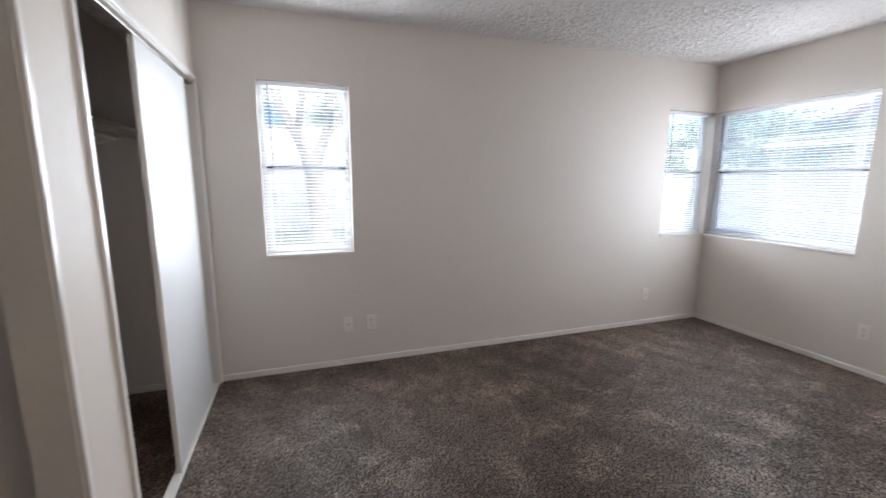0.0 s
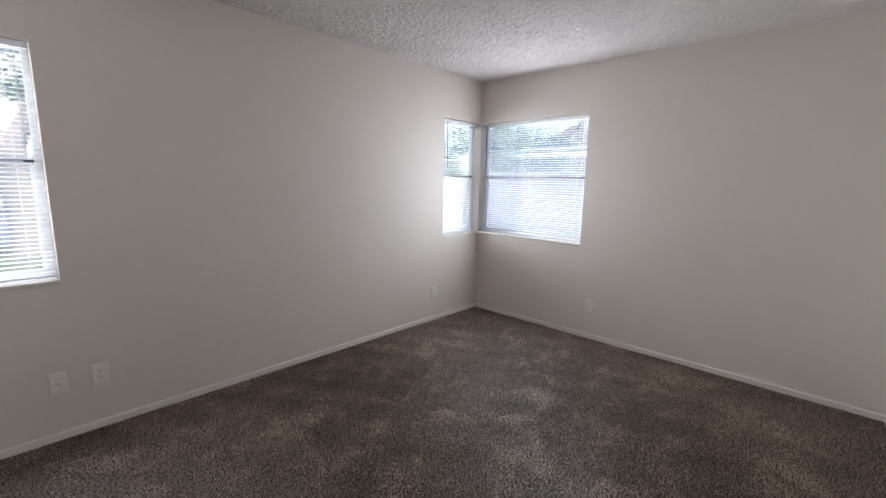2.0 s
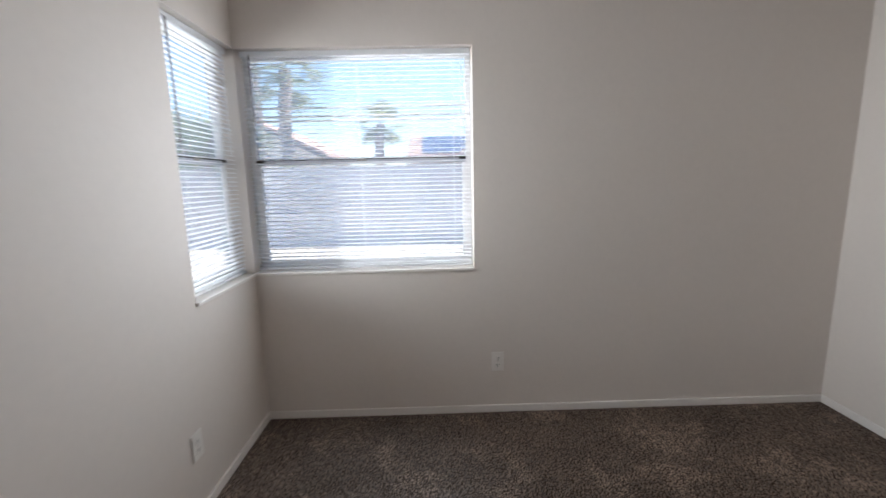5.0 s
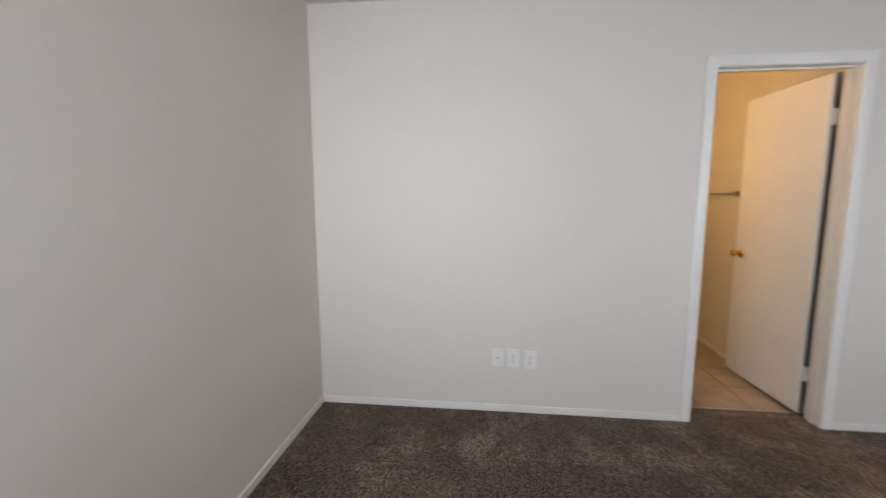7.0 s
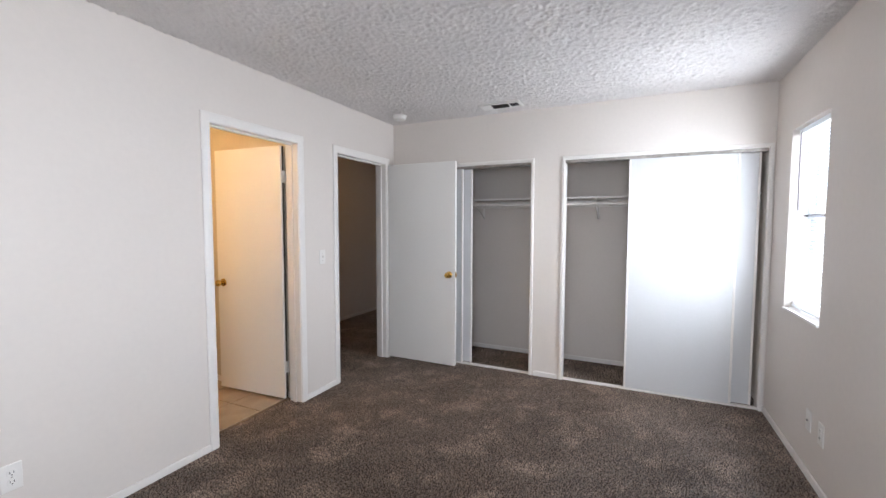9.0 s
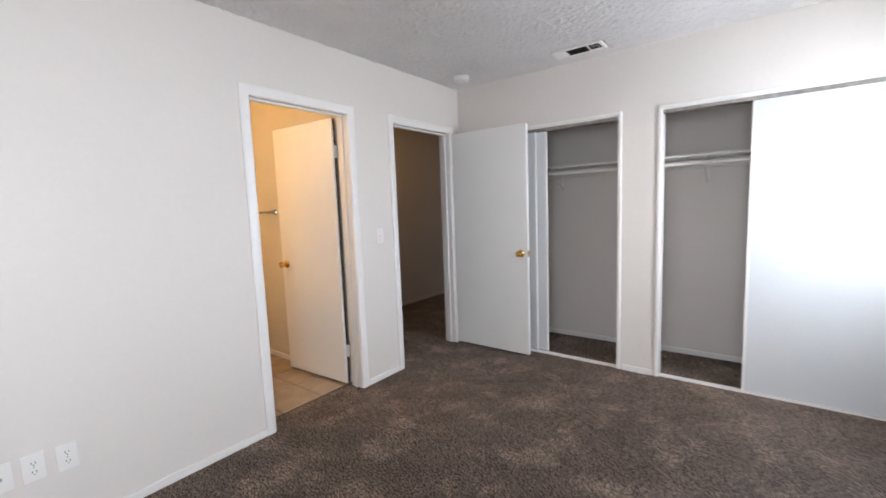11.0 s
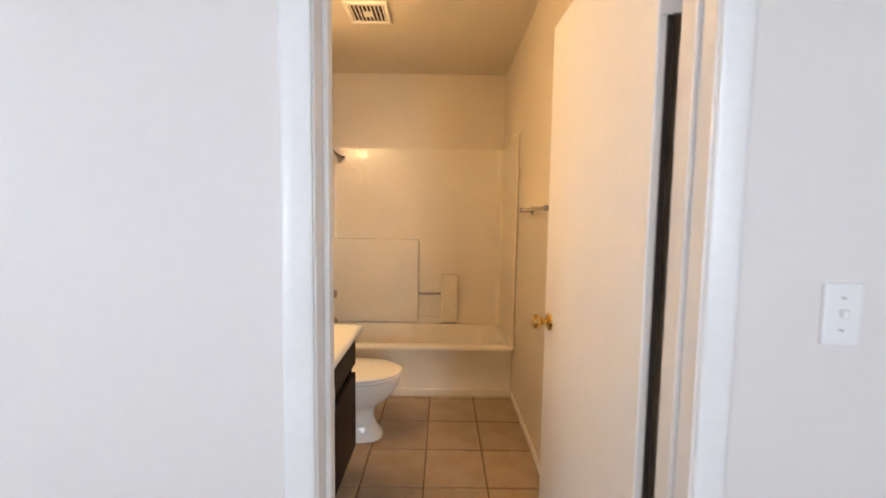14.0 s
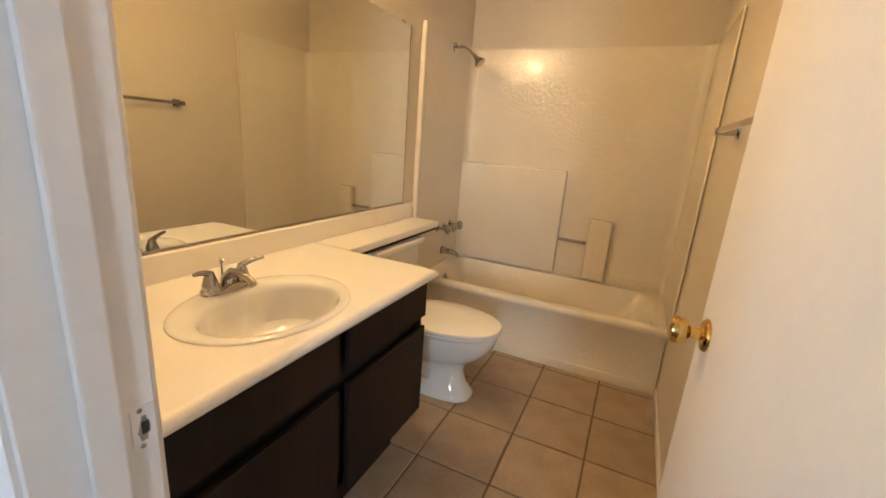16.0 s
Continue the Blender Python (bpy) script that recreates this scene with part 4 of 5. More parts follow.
rings = [[(*on_ellipse(a, 0.9), CZ - 0.036) for a in angles], [(*on_ellipse(a, 0.9), CZ) for a in angles], *[[(*on_rect(a, g), CZ - d) for a in angles] for g, d in ((-0.020, 0.0), (-0.011, 0.002), (-0.004, 0.007), (0.0, 0.015), (0.0, 0.023), (-0.004, 0.031), (-0.011, 0.036), (-0.020, 0.038))]]
rings.append(rings[0])
add_loft(bm, rings, cap=False)
bmesh.ops.remove_doubles(bm, verts=bm.verts, dist=1e-5)
top = part("top", bm, COUNTER, counter, smooth=True)
part("tank_ledge", box((2.64, -2.045, CZ - 0.034), (BX1 - 0.003, CY0 + 0.001, CZ - 0.0005), 0.006, 3), COUNTER, counter, smooth=True)
part("ledge_bracket", box((2.655, -2.043, CZ - 0.052), (2.67, -1.21, CZ - 0.035)), BLACK, counter)
part("backsplash", box((BX1 - 0.022, -2.05, CZ - 0.001), (BX1 - 0.001, CY1 - 0.001, 0.868), 0.006, 3), COUNTER, counter, smooth=True)

sink = thing("sink", (SCX, SCY, CZ), "oval white drop-in sink with a wide rim", "sink")
bm = bmesh.new()
rows = []
for k, z, dx in ((1.0, 0.0005, 0), (0.998, 0.004, 0), (0.985, 0.0065, 0), (0.95, 0.0075, 0), (0.90, 0.0070, 0), (0.85, 0.0055, -0.006), (0.80, 0.002, -0.014), (0.775, -0.004, -0.018), (0.755, -0.02, -0.020), (0.735, -0.06, -0.020), (0.66, -0.11, -0.016), (0.45, -0.138, -0.01), (0.2, -0.146, 0), (0.09, -0.148, 0)):
    rows.append([(dx + k * SRX * math.cos(2 * math.pi * i / 48), k * SRY * math.sin(2 * math.pi * i / 48), z) for i in range(48)])
add_loft(bm, rows, cap=False)
bm.faces.new([v for v in bm.verts[-48:]])
part("basin", bm, CHINA, sink, smooth=True)
part("drain", lathe(bmesh.new(), ((0.024, 0), (0.024, 0.003), (0.015, 0.004), (0.0, 0.002)), (0, 0, -0.148), k=18), CHROME, sink)
part("overflow_hole", lathe(bmesh.new(), ((0.006, 0), (0.006, 0.001)), (-0.155, 0, -0.045), (0.9, 0, 0.3), 10), SLOT, sink)

faucet = thing("faucet", (2.628, -0.628, CZ + 0.0065), "chrome two-handle lavatory faucet on the sink rim", "faucet")
bm = bmesh.new()
add_loft(bm, [ellipse(0, 0, z, rx, ry, 28, 3.0) for z, rx, ry in ((0.0, 0.027, 0.078), (0.010, 0.027, 0.078), (0.016, 0.023, 0.074), (0.018, 0.018, 0.068))])
part("base", bm, CHROME, faucet, smooth=True)
for s in (-1, 1):
    hb = part("handle", lathe(bmesh.new(), ((0.023, 0.0), (0.022, 0.012), (0.017, 0.03), (0.013, 0.042), (0.011, 0.050), (0.0, 0.053)), (0, s * 0.051, 0.014), k=18), CHROME, faucet, smooth=True)
    part("lever", tube(bmesh.new(), ((0.0, s * 0.051, 0.058), (-0.006, s * 0.066, 0.066), (-0.014, s * 0.085, 0.072), (-0.024, s * 0.110, 0.076)), (0.010, 0.0085, 0.007, 0.0055), 10), CHROME, hb, smooth=True)
part("spout", tube(bmesh.new(), ((0.0, 0, 0.012), (-0.004, 0, 0.035), (-0.025, 0, 0.055), (-0.06, 0, 0.058), (-0.095, 0, 0.046), (-0.108, 0, 0.034)), (0.019, 0.018, 0.015, 0.0125, 0.0115, 0.011), 14), CHROME, faucet, smooth=True)
part("lift_rod", lathe(bmesh.new(), ((0.0025, 0.0), (0.0025, 0.06), (0.006, 0.066), (0.006, 0.074), (0.0, 0.077)), (0.018, 0, 0.012), k=12), CHROME, faucet, smooth=True)

mirror = thing("wall_mirror", (BX1, 0, 0), "large frameless mirror above the vanity backsplash", "mirror")
part("mirror_glass", box((-0.006, -1.957, 0.876), (-0.001, -0.16, 1.822), 0.0008), MIRROR, mirror)
part("bottom_channel", box((-0.009, -1.957, 0.869), (-0.0005, -0.16, 0.878)), STEEL, mirror, "metal channel under the mirror")
for y in (-1.88, -1.1, -0.35):
    part("clip", box((-0.010, y - 0.016, 1.812), (-0.0005, y + 0.016, 1.826), 0.002), STEEL, mirror)
part("dark_edge", box((-0.0064, -1.9595, 0.876), (-0.001, -1.9575, 1.822)), SLOT, mirror)

lamp = thing("vanity_light", (BX1, -0.90, 2.068), "chrome vanity light bar with glowing globe bulbs", "wall light")
bm = bmesh.new()
sec = [(0.0, -0.055), (-0.030, -0.055), (-0.046, -0.045), (-0.052, 0.0), (-0.046, 0.045), (-0.030, 0.055), (0.0, 0.055)]
add_loft(bm, [[(x, y, z) for x, z in sec] for y in (-0.305, 0.305)])
part("back_bar", bm, CHROME, lamp, smooth=True)
for i in range(4):
    y = -0.228 + 0.152 * i
    s = part("socket", lathe(bmesh.new(), ((0.024, 0.0), (0.024, 0.012), (0.020, 0.022), (0.018, 0.034)), (-0.050, y, 0.0), (-1, 0, 0), 18), CHROME, lamp, smooth=True)
    lit = i < 2
    part("bulb", lathe(bmesh.new(), ((0.013, 0.030), (0.016, 0.038), (0.033, 0.056), (0.040, 0.078), (0.036, 0.098), (0.022, 0.112), (0.0, 0.117)), (-0.050, y, 0.0), (-1, 0, 0), 20), BULB if lit else FROSTED, s, "glowing warm globe bulb" if lit else "unlit frosted globe bulb", smooth=True)

# ---- toilet ----
toilet = thing("toilet", (BX1, -1.625, -0.004), "white china toilet with closed lid beside the tub", "toilet")


def bowl_ring(z, front, back, half, power=2.4):
    """An egg-shaped outline; front and back are distances from the wall."""
    pts = []
    c = back + (front - back) * 0.45
    for i in range(36):
        a = 2 * math.pi * i / 36
        ca, sa = math.cos(a), math.sin(a)
        r = (front - c) if ca > 0 else (c - back)
        pts.append((-(c + r * math.copysign(abs(ca) ** (2 / power), ca)), half * math.copysign(abs(sa) ** (2 / power), sa), z))
    return pts


bm = bmesh.new()
add_loft(bm, [bowl_ring(0.0000, 0.655, 0.20, 0.110, 3.0), bowl_ring(0.0112, 0.655, 0.20, 0.110, 3.0), bowl_ring(0.0281, 0.645, 0.205, 0.100, 2.8), bowl_ring(0.0748, 0.615, 0.21, 0.082, 2.4), bowl_ring(0.1309, 0.600, 0.21, 0.077, 2.3),
              bowl_ring(0.1777, 0.610, 0.21, 0.092, 2.2), bowl_ring(0.2104, 0.650, 0.20, 0.125, 2.1), bowl_ring(0.2525, 0.705, 0.19, 0.158, 2.1), bowl_ring(0.3039, 0.742, 0.185, 0.179, 2.1),
              bowl_ring(0.3460, 0.755, 0.18, 0.185, 2.1), bowl_ring(0.3628, 0.755, 0.18, 0.185, 2.1), bowl_ring(0.3684, 0.742, 0.19, 0.174, 2.1)])
part("bowl", bm, CHINA, toilet, smooth=True)
bm = bmesh.new()
add_loft(bm, [[(-0.45 + 0.17 * t, s * (0.088 + 0.014 * math.sin(3.14 * t)) + 0.02 * math.cos(a), 0.13 + 0.05 * t + 0.045 * math.sin(a)) for a in [2 * math.pi * i / 12 for i in range(12)]] for s in (1,) for t in (0.0, 0.25, 0.5, 0.75, 1.0)])
part("trapway", bm, CHINA, toilet, smooth=True)
bm = bmesh.new()
add_loft(bm, [bowl_ring(0.3693, 0.760, 0.235, 0.184, 2.1), bowl_ring(0.3740, 0.768, 0.23, 0.190, 2.1), bowl_ring(0.3834, 0.768, 0.23, 0.190, 2.1), bowl_ring(0.3871, 0.762, 0.235, 0.185, 2.1)])
part("seat", bm, CHINA, toilet, smooth=True)
bm = bmesh.new()
add_loft(bm, [bowl_ring(0.3885, 0.762, 0.235, 0.185, 2.1), bowl_ring(0.3927, 0.770, 0.23, 0.191, 2.1), bowl_ring(0.4021, 0.768, 0.232, 0.189, 2.1), bowl_ring(0.4086, 0.745, 0.25, 0.174, 2.1), bowl_ring(0.4105, 0.60, 0.34, 0.09, 2.1)])
part("lid", bm, CHINA, toilet, "closed white toilet lid", smooth=True)
part("tank", box((-0.205, -0.215, 0.350), (-0.018, 0.215, 0.692), 0.03, 4), CHINA, toilet, smooth=True)
part("tank_lid", box((-0.228, -0.225, 0.693), (-0.010, 0.225, 0.728), 0.014, 4), CHINA, toilet, smooth=True)
lv = part("flush_lever", tube(bmesh.new(), ((-0.206, 0.165, 0.655), (-0.220, 0.165, 0.655), (-0.226, 0.145, 0.652), (-0.226, 0.095, 0.645)), (0.009, 0.007, 0.006, 0.007), 10), CHROME, toilet, "chrome flush lever", smooth=True)
for s in (-1, 1):
    part("seat_hinge", box((-0.275, s * 0.075 - 0.018, 0.366), (-0.240, s * 0.075 + 0.018, 0.398), 0.006, 2), CHINA, toilet)
    part("bolt_cap", lathe(bmesh.new(), ((0.014, 0), (0.013, 0.010), (0.006, 0.016), (0, 0.017)), (-0.33, s * 0.118, 0.004), k=14), CHINA, toilet, smooth=True)

# ---- bathroom ceiling fittings ----
def four_way_register(loc, w, d):
    """A ceiling diffuser whose louvres run parallel to the four sides and meet on the diagonals."""
    ob = thing("bath_register", loc, "small white four-way air register in the bathroom ceiling", "air vent")
    f = bmesh.new()
    for a, b in (((-w / 2, -d / 2), (w / 2, -d / 2 + 0.018)), ((-w / 2, d / 2 - 0.018), (w / 2, d / 2)), ((-w / 2, -d / 2 + 0.018), (-w / 2 + 0.018, d / 2 - 0.018)), ((w / 2 - 0.018, -d / 2 + 0.018), (w / 2, d / 2 - 0.018))):
        add_box(f, (*a, -0.010), (*b, 0.0), 0.002)
    part("frame", f, PLASTIC, ob)
    # the unlit duct is a black sheet above the louvres
    part("duct", box((-w / 2 + 0.01, -d / 2 + 0.01, -0.003), (w / 2 - 0.01, d / 2 - 0.01, -0.001)), BLACK, ob, "black sheet standing for the unlit duct")
    for k in range(4):
        q = 1.0 - (k + 0.5) / 4.4
        hx, hy = (w / 2 - 0.018) * q, (d / 2 - 0.018) * q
        for side in range(4):
            b = bmesh.new()
            if side < 2:
                y, e = (hy if side else -hy), (1 if side else -1)
                add_loft(b, [[(x, y, -0.004), (x, y + e * 0.0085, -0.012), (x, y + e * 0.0095, -0.011), (x, y + e * 0.001, -0.003)] for x in (-hx, hx)])
            else:
                x, e = (hx if side == 3 else -hx), (1 if side == 3 else -1)
                add_loft(b, [[(x, y, -0.004), (x + e * 0.0085, y, -0.012), (x + e * 0.0095, y, -0.011), (x + e * 0.001, y, -0.003)] for y in (-hy, hy)])
            part("louvre", b, PLASTIC, ob)
    for e in (-1, 1):
        part("diagonal", tube(bmesh.new(), ((-w / 2 + 0.018, -e * (d / 2 - 0.018), -0.010), (w / 2 - 0.018, e * (d / 2 - 0.018), -0.010)), 0.003, 6), PLASTIC, ob)
    return ob


four_way_register((2.07, -1.42, BH - 0.001), 0.17, 0.13)
fan = thing("exhaust_fan", (2.308, -1.78, BH - 0.001), "square cream exhaust fan grille on the bathroom ceiling", "exhaust fan")
f = bmesh.new()
w = 0.125
for a, b in (((-w, -w), (w, -w + 0.025)), ((-w, w - 0.025), (w, w)), ((-w, -w + 0.025), (-w + 0.025, w - 0.025)), ((w - 0.025, -w + 0.025), (w, w - 0.025))):
    add_box(f, (*a, -0.016), (*b, 0), 0.004, 2)
part("frame", f, PLASTIC, fan)
# black sheet in place of the unlit hollow above the slats
part("recess", box((-w + 0.02, -w + 0.02, -0.004), (w - 0.02, w - 0.02, -0.001)), BLACK, fan)
for i in range(9):
    x = -0.092 + 0.023 * i
    b = bmesh.new()
    add_box(b, (x - 0.0045, -0.098, -0.012), (x + 0.0045, 0.098, -0.006), 0.001)
    part("slat", b, PLASTIC, fan)
part("centre_cap", box((-0.03, -0.03, -0.018), (0.03, 0.03, -0.011), 0.004, 2), PLASTIC, fan)

# ---- hall ----
HZ = 2.44
structure("floor_hall", box((-2.2, -3.6, -0.1), (1.24, -0.085, 0.0)), CARPET_BASE, "brown carpet backing over the hall floor", "floor")
carpet_pile("hall_carpet", -0.69, 1.12, -3.6, -0.084, 0.0115, "dark brown cut-pile carpet of the hall", 9)
carpet_pile("hall_carpet", -2.08, -0.69, -1.51, -0.115, 0.0125, "dark brown cut-pile carpet of the hall", 10)
structure("wall_hall_block", box((-2.2, -3.6, -0.05), (-0.69, -1.51, HZ + 0.1)), PAINT, "off-white painted wall block at the turn of the hall", "wall")
structure("wall_hall_end", box((-2.2, -1.51, -0.05), (-2.08, -0.115, HZ + 0.1)), PAINT, "off-white painted end wall of the hall", "wall")
structure("wall_hall_south", box((-0.69, -3.72, -0.05), (1.24, -3.6, HZ + 0.1)), PAINT, "off-white painted far wall of the hall", "wall")
structure("wall_hall_east", box((1.12, -3.6, -0.05), (1.2399, -2.94, HZ + 0.1)), PAINT, "off-white painted side wall of the hall", "wall")
structure("ceiling_hall", box((-2.2, -3.72, HZ), (1.24, -0.115, HZ + 0.1)), PAINT, "plain off-white hall ceiling", "ceiling")
baseboard("low white baseboard in the hall", (-2.08, -1.51), (-0.678, -1.51), (0, 1))
baseboard("low white baseboard in the hall", (-0.69, -1.51), (-0.69, -1.565), (1, 0))
hd = thing("hall_side_door", (-0.69, -2.0, 0), "white flush door with white casing off the hall", "door", kind="structure")
part("slab", box((0.0005, -0.36, 0.012), (0.012, 0.36, 1.99), 0.002), DOOR, hd)
part("casing", casing_mesh(lambda u, z, d: (d, u, z), -0.375, 0.375, 2.0, CASING), TRIM, hd, smooth=True)
knob_parts(hd, 0.012, 0.30, 0.915, (1, 0, 0))
hl = thing("hall_ceiling_light", (-0.56, -0.74, HZ), "small round glowing glass ceiling light in the hall", "ceiling light")
part("base", lathe(bmesh.new(), ((0.11, 0.0), (0.11, -0.012), (0.10, -0.016)), k=24), BRASS, hl, smooth=True)
part("shade", lathe(bmesh.new(), ((0.10, -0.012), (0.103, -0.022), (0.09, -0.040), (0.05, -0.052), (0.0, -0.055)), k=24), HALL_LAMP, hl, "glowing warm glass dome", smooth=True)

# ---- outside ----
G = -0.15
structure("ground", box((-140, -140, G - 0.3), (160, 160, G)), CONCRETE, "pale dusty ground around the house", "ground")
structure("lawn", box((-7, 6.5, G), (6.0, 13.2, G + 0.02)), GRASS_SOIL, "patchy lawn under the tree", "lawn")


def grass_patch():
    rng = np.random.default_rng(5)
    n = 26000
    px, py = rng.uniform(-2.6, 3.6, n), rng.uniform(6.6, 13.1, n)
    hgt, a, wd = rng.uniform(0.04, 0.11, n), rng.uniform(0, 6.283, n), rng.uniform(0.004, 0.009, n)
    v = np.zeros((n, 3, 3))
    v[:, 0] = np.stack([px - wd * np.cos(a), py - wd * np.sin(a), np.full(n, G + 0.015)], -1)
    v[:, 1] = np.stack([px + wd * np.cos(a), py + wd * np.sin(a), np.full(n, G + 0.015)], -1)
    v[:, 2] = np.stack([px + rng.normal(0, 0.02, n), py + rng.normal(0, 0.02, n), G + hgt], -1)
    me = bpy.data.meshes.new("grass")
    me.from_pydata(v.reshape(-1, 3).tolist(), [], (np.arange(n)[:, None] * 3 + np.arange(3)).tolist())
    me.materials.append(GRASS)
    return tagged(new("grass", me), "short sunlit grass blades on the lawn", "grass", kind="stuff")


grass_patch()


def block_wall(name, origin, rz, length, courses, label):
    """A garden wall of concrete blocks; local x along it, y away from the viewer."""
    ob = thing(name, origin, label, "block wall", kind="structure", rz=rz)
    bw, bh = 0.40, 0.205
    part("mortar_core", box((0.0, 0.006, 0.0), (length, 0.144, courses * bh)), MORTAR, ob)
    far = bmesh.new()
    first = None
    for c in range(courses):
        n = int(length / bw)
        for i in range(n):
            x = i * bw + (bw / 2 if c % 2 else 0)
            if x + bw > length:
                continue
            a, b = (x + 0.005, 0.0, c * bh + 0.005), (x + bw - 0.005, 0.15, (c + 1) * bh - 0.005)
            if length - 12.0 < x or not (3.0 < x < 15.5):
                add_box(far, a, b)
                continue
            if first is None:
                first = part("block", box((0, 0, 0), (bw - 0.01, 0.15, bh - 0.01), 0.004), BLOCK, ob)
                s = first
            else:
                s = new("block", first.data)
                s.parent = ob
            s.location = (a[0], random.uniform(-0.003, 0.003), a[2])
    part("blocks_beyond", far, BLOCK, ob)["kind"] = "stuff"
    part("cap_course", box((0.0, -0.012, courses * bh), (length, 0.162, courses * bh + 0.05), 0.005), BLOCK, ob)
    return ob


block_wall("garden_wall", (12.2, 10.0, G), -90, 30.0, 9, "grey concrete block garden wall in shade")
block_wall("garden_wall", (4.4, 10.0, G), 0, 7.8, 8, "sunlit pale concrete block garden wall")
pil = structure("wall_pilaster", box((12.08, 0.85, G), (12.2, 1.25, G + 1.9), 0.01), BLOCK, "grey block pilaster of the garden wall", "pilaster")


def house(name, loc, sx, sy, wall_h, roof_h, label, windows=(), panels=False, ridge="y"):
    """A house with a tiled gable roof; windows are (face, u, z, w, h)."""
    ob = thing(name, loc, label, "house", "far houses")
    o = 0.5
    run, ends = (sx / 2, sy / 2) if ridge == "y" else (sy / 2, sx / 2)

    def at(u, v, z):
        return (u, v, z) if ridge == "y" else (v, u, z)

    rise = roof_h + 0.1
    w = bmesh.new()
    top = wall_h + roof_h - rise * o / (run + o) * 0.2
    add_loft(w, [[at(u, v, z) for u, z in ((-run, 0), (run, 0), (run, wall_h - 0.1), (0, top - 0.12), (-run, wall_h - 0.1))] for v in (-ends, ends)])
    part("wall", w, STUCCO, ob)
    r = bmesh.new()
    for q in (-1, 1):
        eave, peak = (q * (run + o), wall_h - 0.1), (0.0, wall_h + roof_h)
        add_loft(r, [[at(u, v, z) for u, z in (eave, peak, (0.0, peak[1] + 0.14), (eave[0], eave[1] + 0.14))] for v in (-ends - o, ends + o)])
    roof = part("roof", r, ROOF_TILE, ob, "pinkish clay tile roof")
    rows = 10
    if ridge == "y":
        slope = Vector((sx / 2 + o, 0, roof_h + 0.1))
        for k in range(rows):
            p = Vector((-sx / 2 - o, 0, wall_h + 0.041)) + slope * (k / rows)
            q = p + slope / rows
            b = bmesh.new()
            n = Vector((-slope.z, 0, slope.x)).normalized()
            pts = [p, q, q + n * 0.02, p + n * 0.06]
            add_loft(b, [[(v.x, y, v.z) for v in pts] for y in (-sy / 2 - o, sy / 2 + o)])
            part("tile_course", b, ROOF_TILE, roof)
    if panels:
        nrm = Vector((-(roof_h + 0.1), 0, sx / 2 + o)).normalized()
        base = Vector((-sx / 2 - o, 0, wall_h + 0.04))
        for i in range(4):
            for j in range(2):
                b = bmesh.new()
                p, q = base + slope * (0.22 + 0.36 * j), base + slope * (0.22 + 0.36 * j + 0.34)
                y0 = -0.6 + 1.06 * i
                add_loft(b, [[tuple(Vector((v.x, y, v.z)) + nrm * hh) for v, hh in ((p, 0.09), (q, 0.09), (q, 0.13), (p, 0.13))] for y in (y0, y0 + 1.0)])
                part("solar_panel", b, SOLAR, roof, "dark blue solar panel")
    for face, u, z, w, hh in windows:
        if face == "w":
            wf = part("window", box((-sx / 2 - 0.04, u - w / 2, z), (-sx / 2 - 0.001, u + w / 2, z + hh), 0.01), TRIM, ob)
            part("pane", box((-sx / 2 - 0.05, u - w / 2 + 0.06, z + 0.06), (-sx / 2 - 0.035, u + w / 2 - 0.06, z + hh - 0.06)), SKY_TINT_GLASS, wf)
        else:
            wf = part("window", box((u - w / 2, -sy / 2 - 0.04, z), (u + w / 2, -sy / 2 - 0.001, z + hh), 0.01), TRIM, ob)
            part("pane", box((u - w / 2 + 0.06, -sy / 2 - 0.05, z + 0.06), (u + w / 2 - 0.06, -sy / 2 - 0.035, z + hh - 0.06)), SKY_TINT_GLASS, wf)
    return ob


house("house", (31.0, -0.6, G), 8, 8.0, 2.6, 1.7, "stucco house with clay tile roof and solar panels", (("w", -2.5, 1.0, 1.2, 1.0), ("w", 2.0, 1.0, 1.2, 1.0)), True)
house("house", (26.4, -5.5, G), 8, 12.0, 2.85, 2.1, "stucco house with a pinkish clay tile gable", (("w", 1.0, 1.0, 1.4, 1.0),), False, "x")
house("house", (27.5, 11.5, G), 8, 7.0, 2.9, 1.8, "pale stucco house with a clay tile gable", (("w", -1.5, 1.1, 1.2, 1.0),), False, "x")
house("house", (-1.2, 17.6, G), 13, 7.0, 5.4, 1.6, "two-storey pale stucco house behind the tree", (("s", 1.15, 3.1, 0.7, 0.75), ("s", 3.6, 3.0, 1.0, 1.0), ("s", 3.2, 0.8, 1.2, 1.1)), False, "x")
fence = thing("patio_fence", (-7.5, 13.6, G), "grey boarded patio fence in front of the house", "fence")
part("rail", box((0, 0.03, 0.4), (13.6, 0.07, 0.5)), BLOCK, fence)
part("rail", box((0, 0.03, 1.7), (13.6, 0.07, 1.8)), BLOCK, fence)
first = part("board", box((0, 0, 0), (0.19, 0.028, 2.15), 0.004), BLOCK, fence)
for i in range(1, 68):
    s = new("board", first.data)
    s.parent = fence
    s.location = (i * 0.2, 0, random.uniform(-0.01, 0.01))


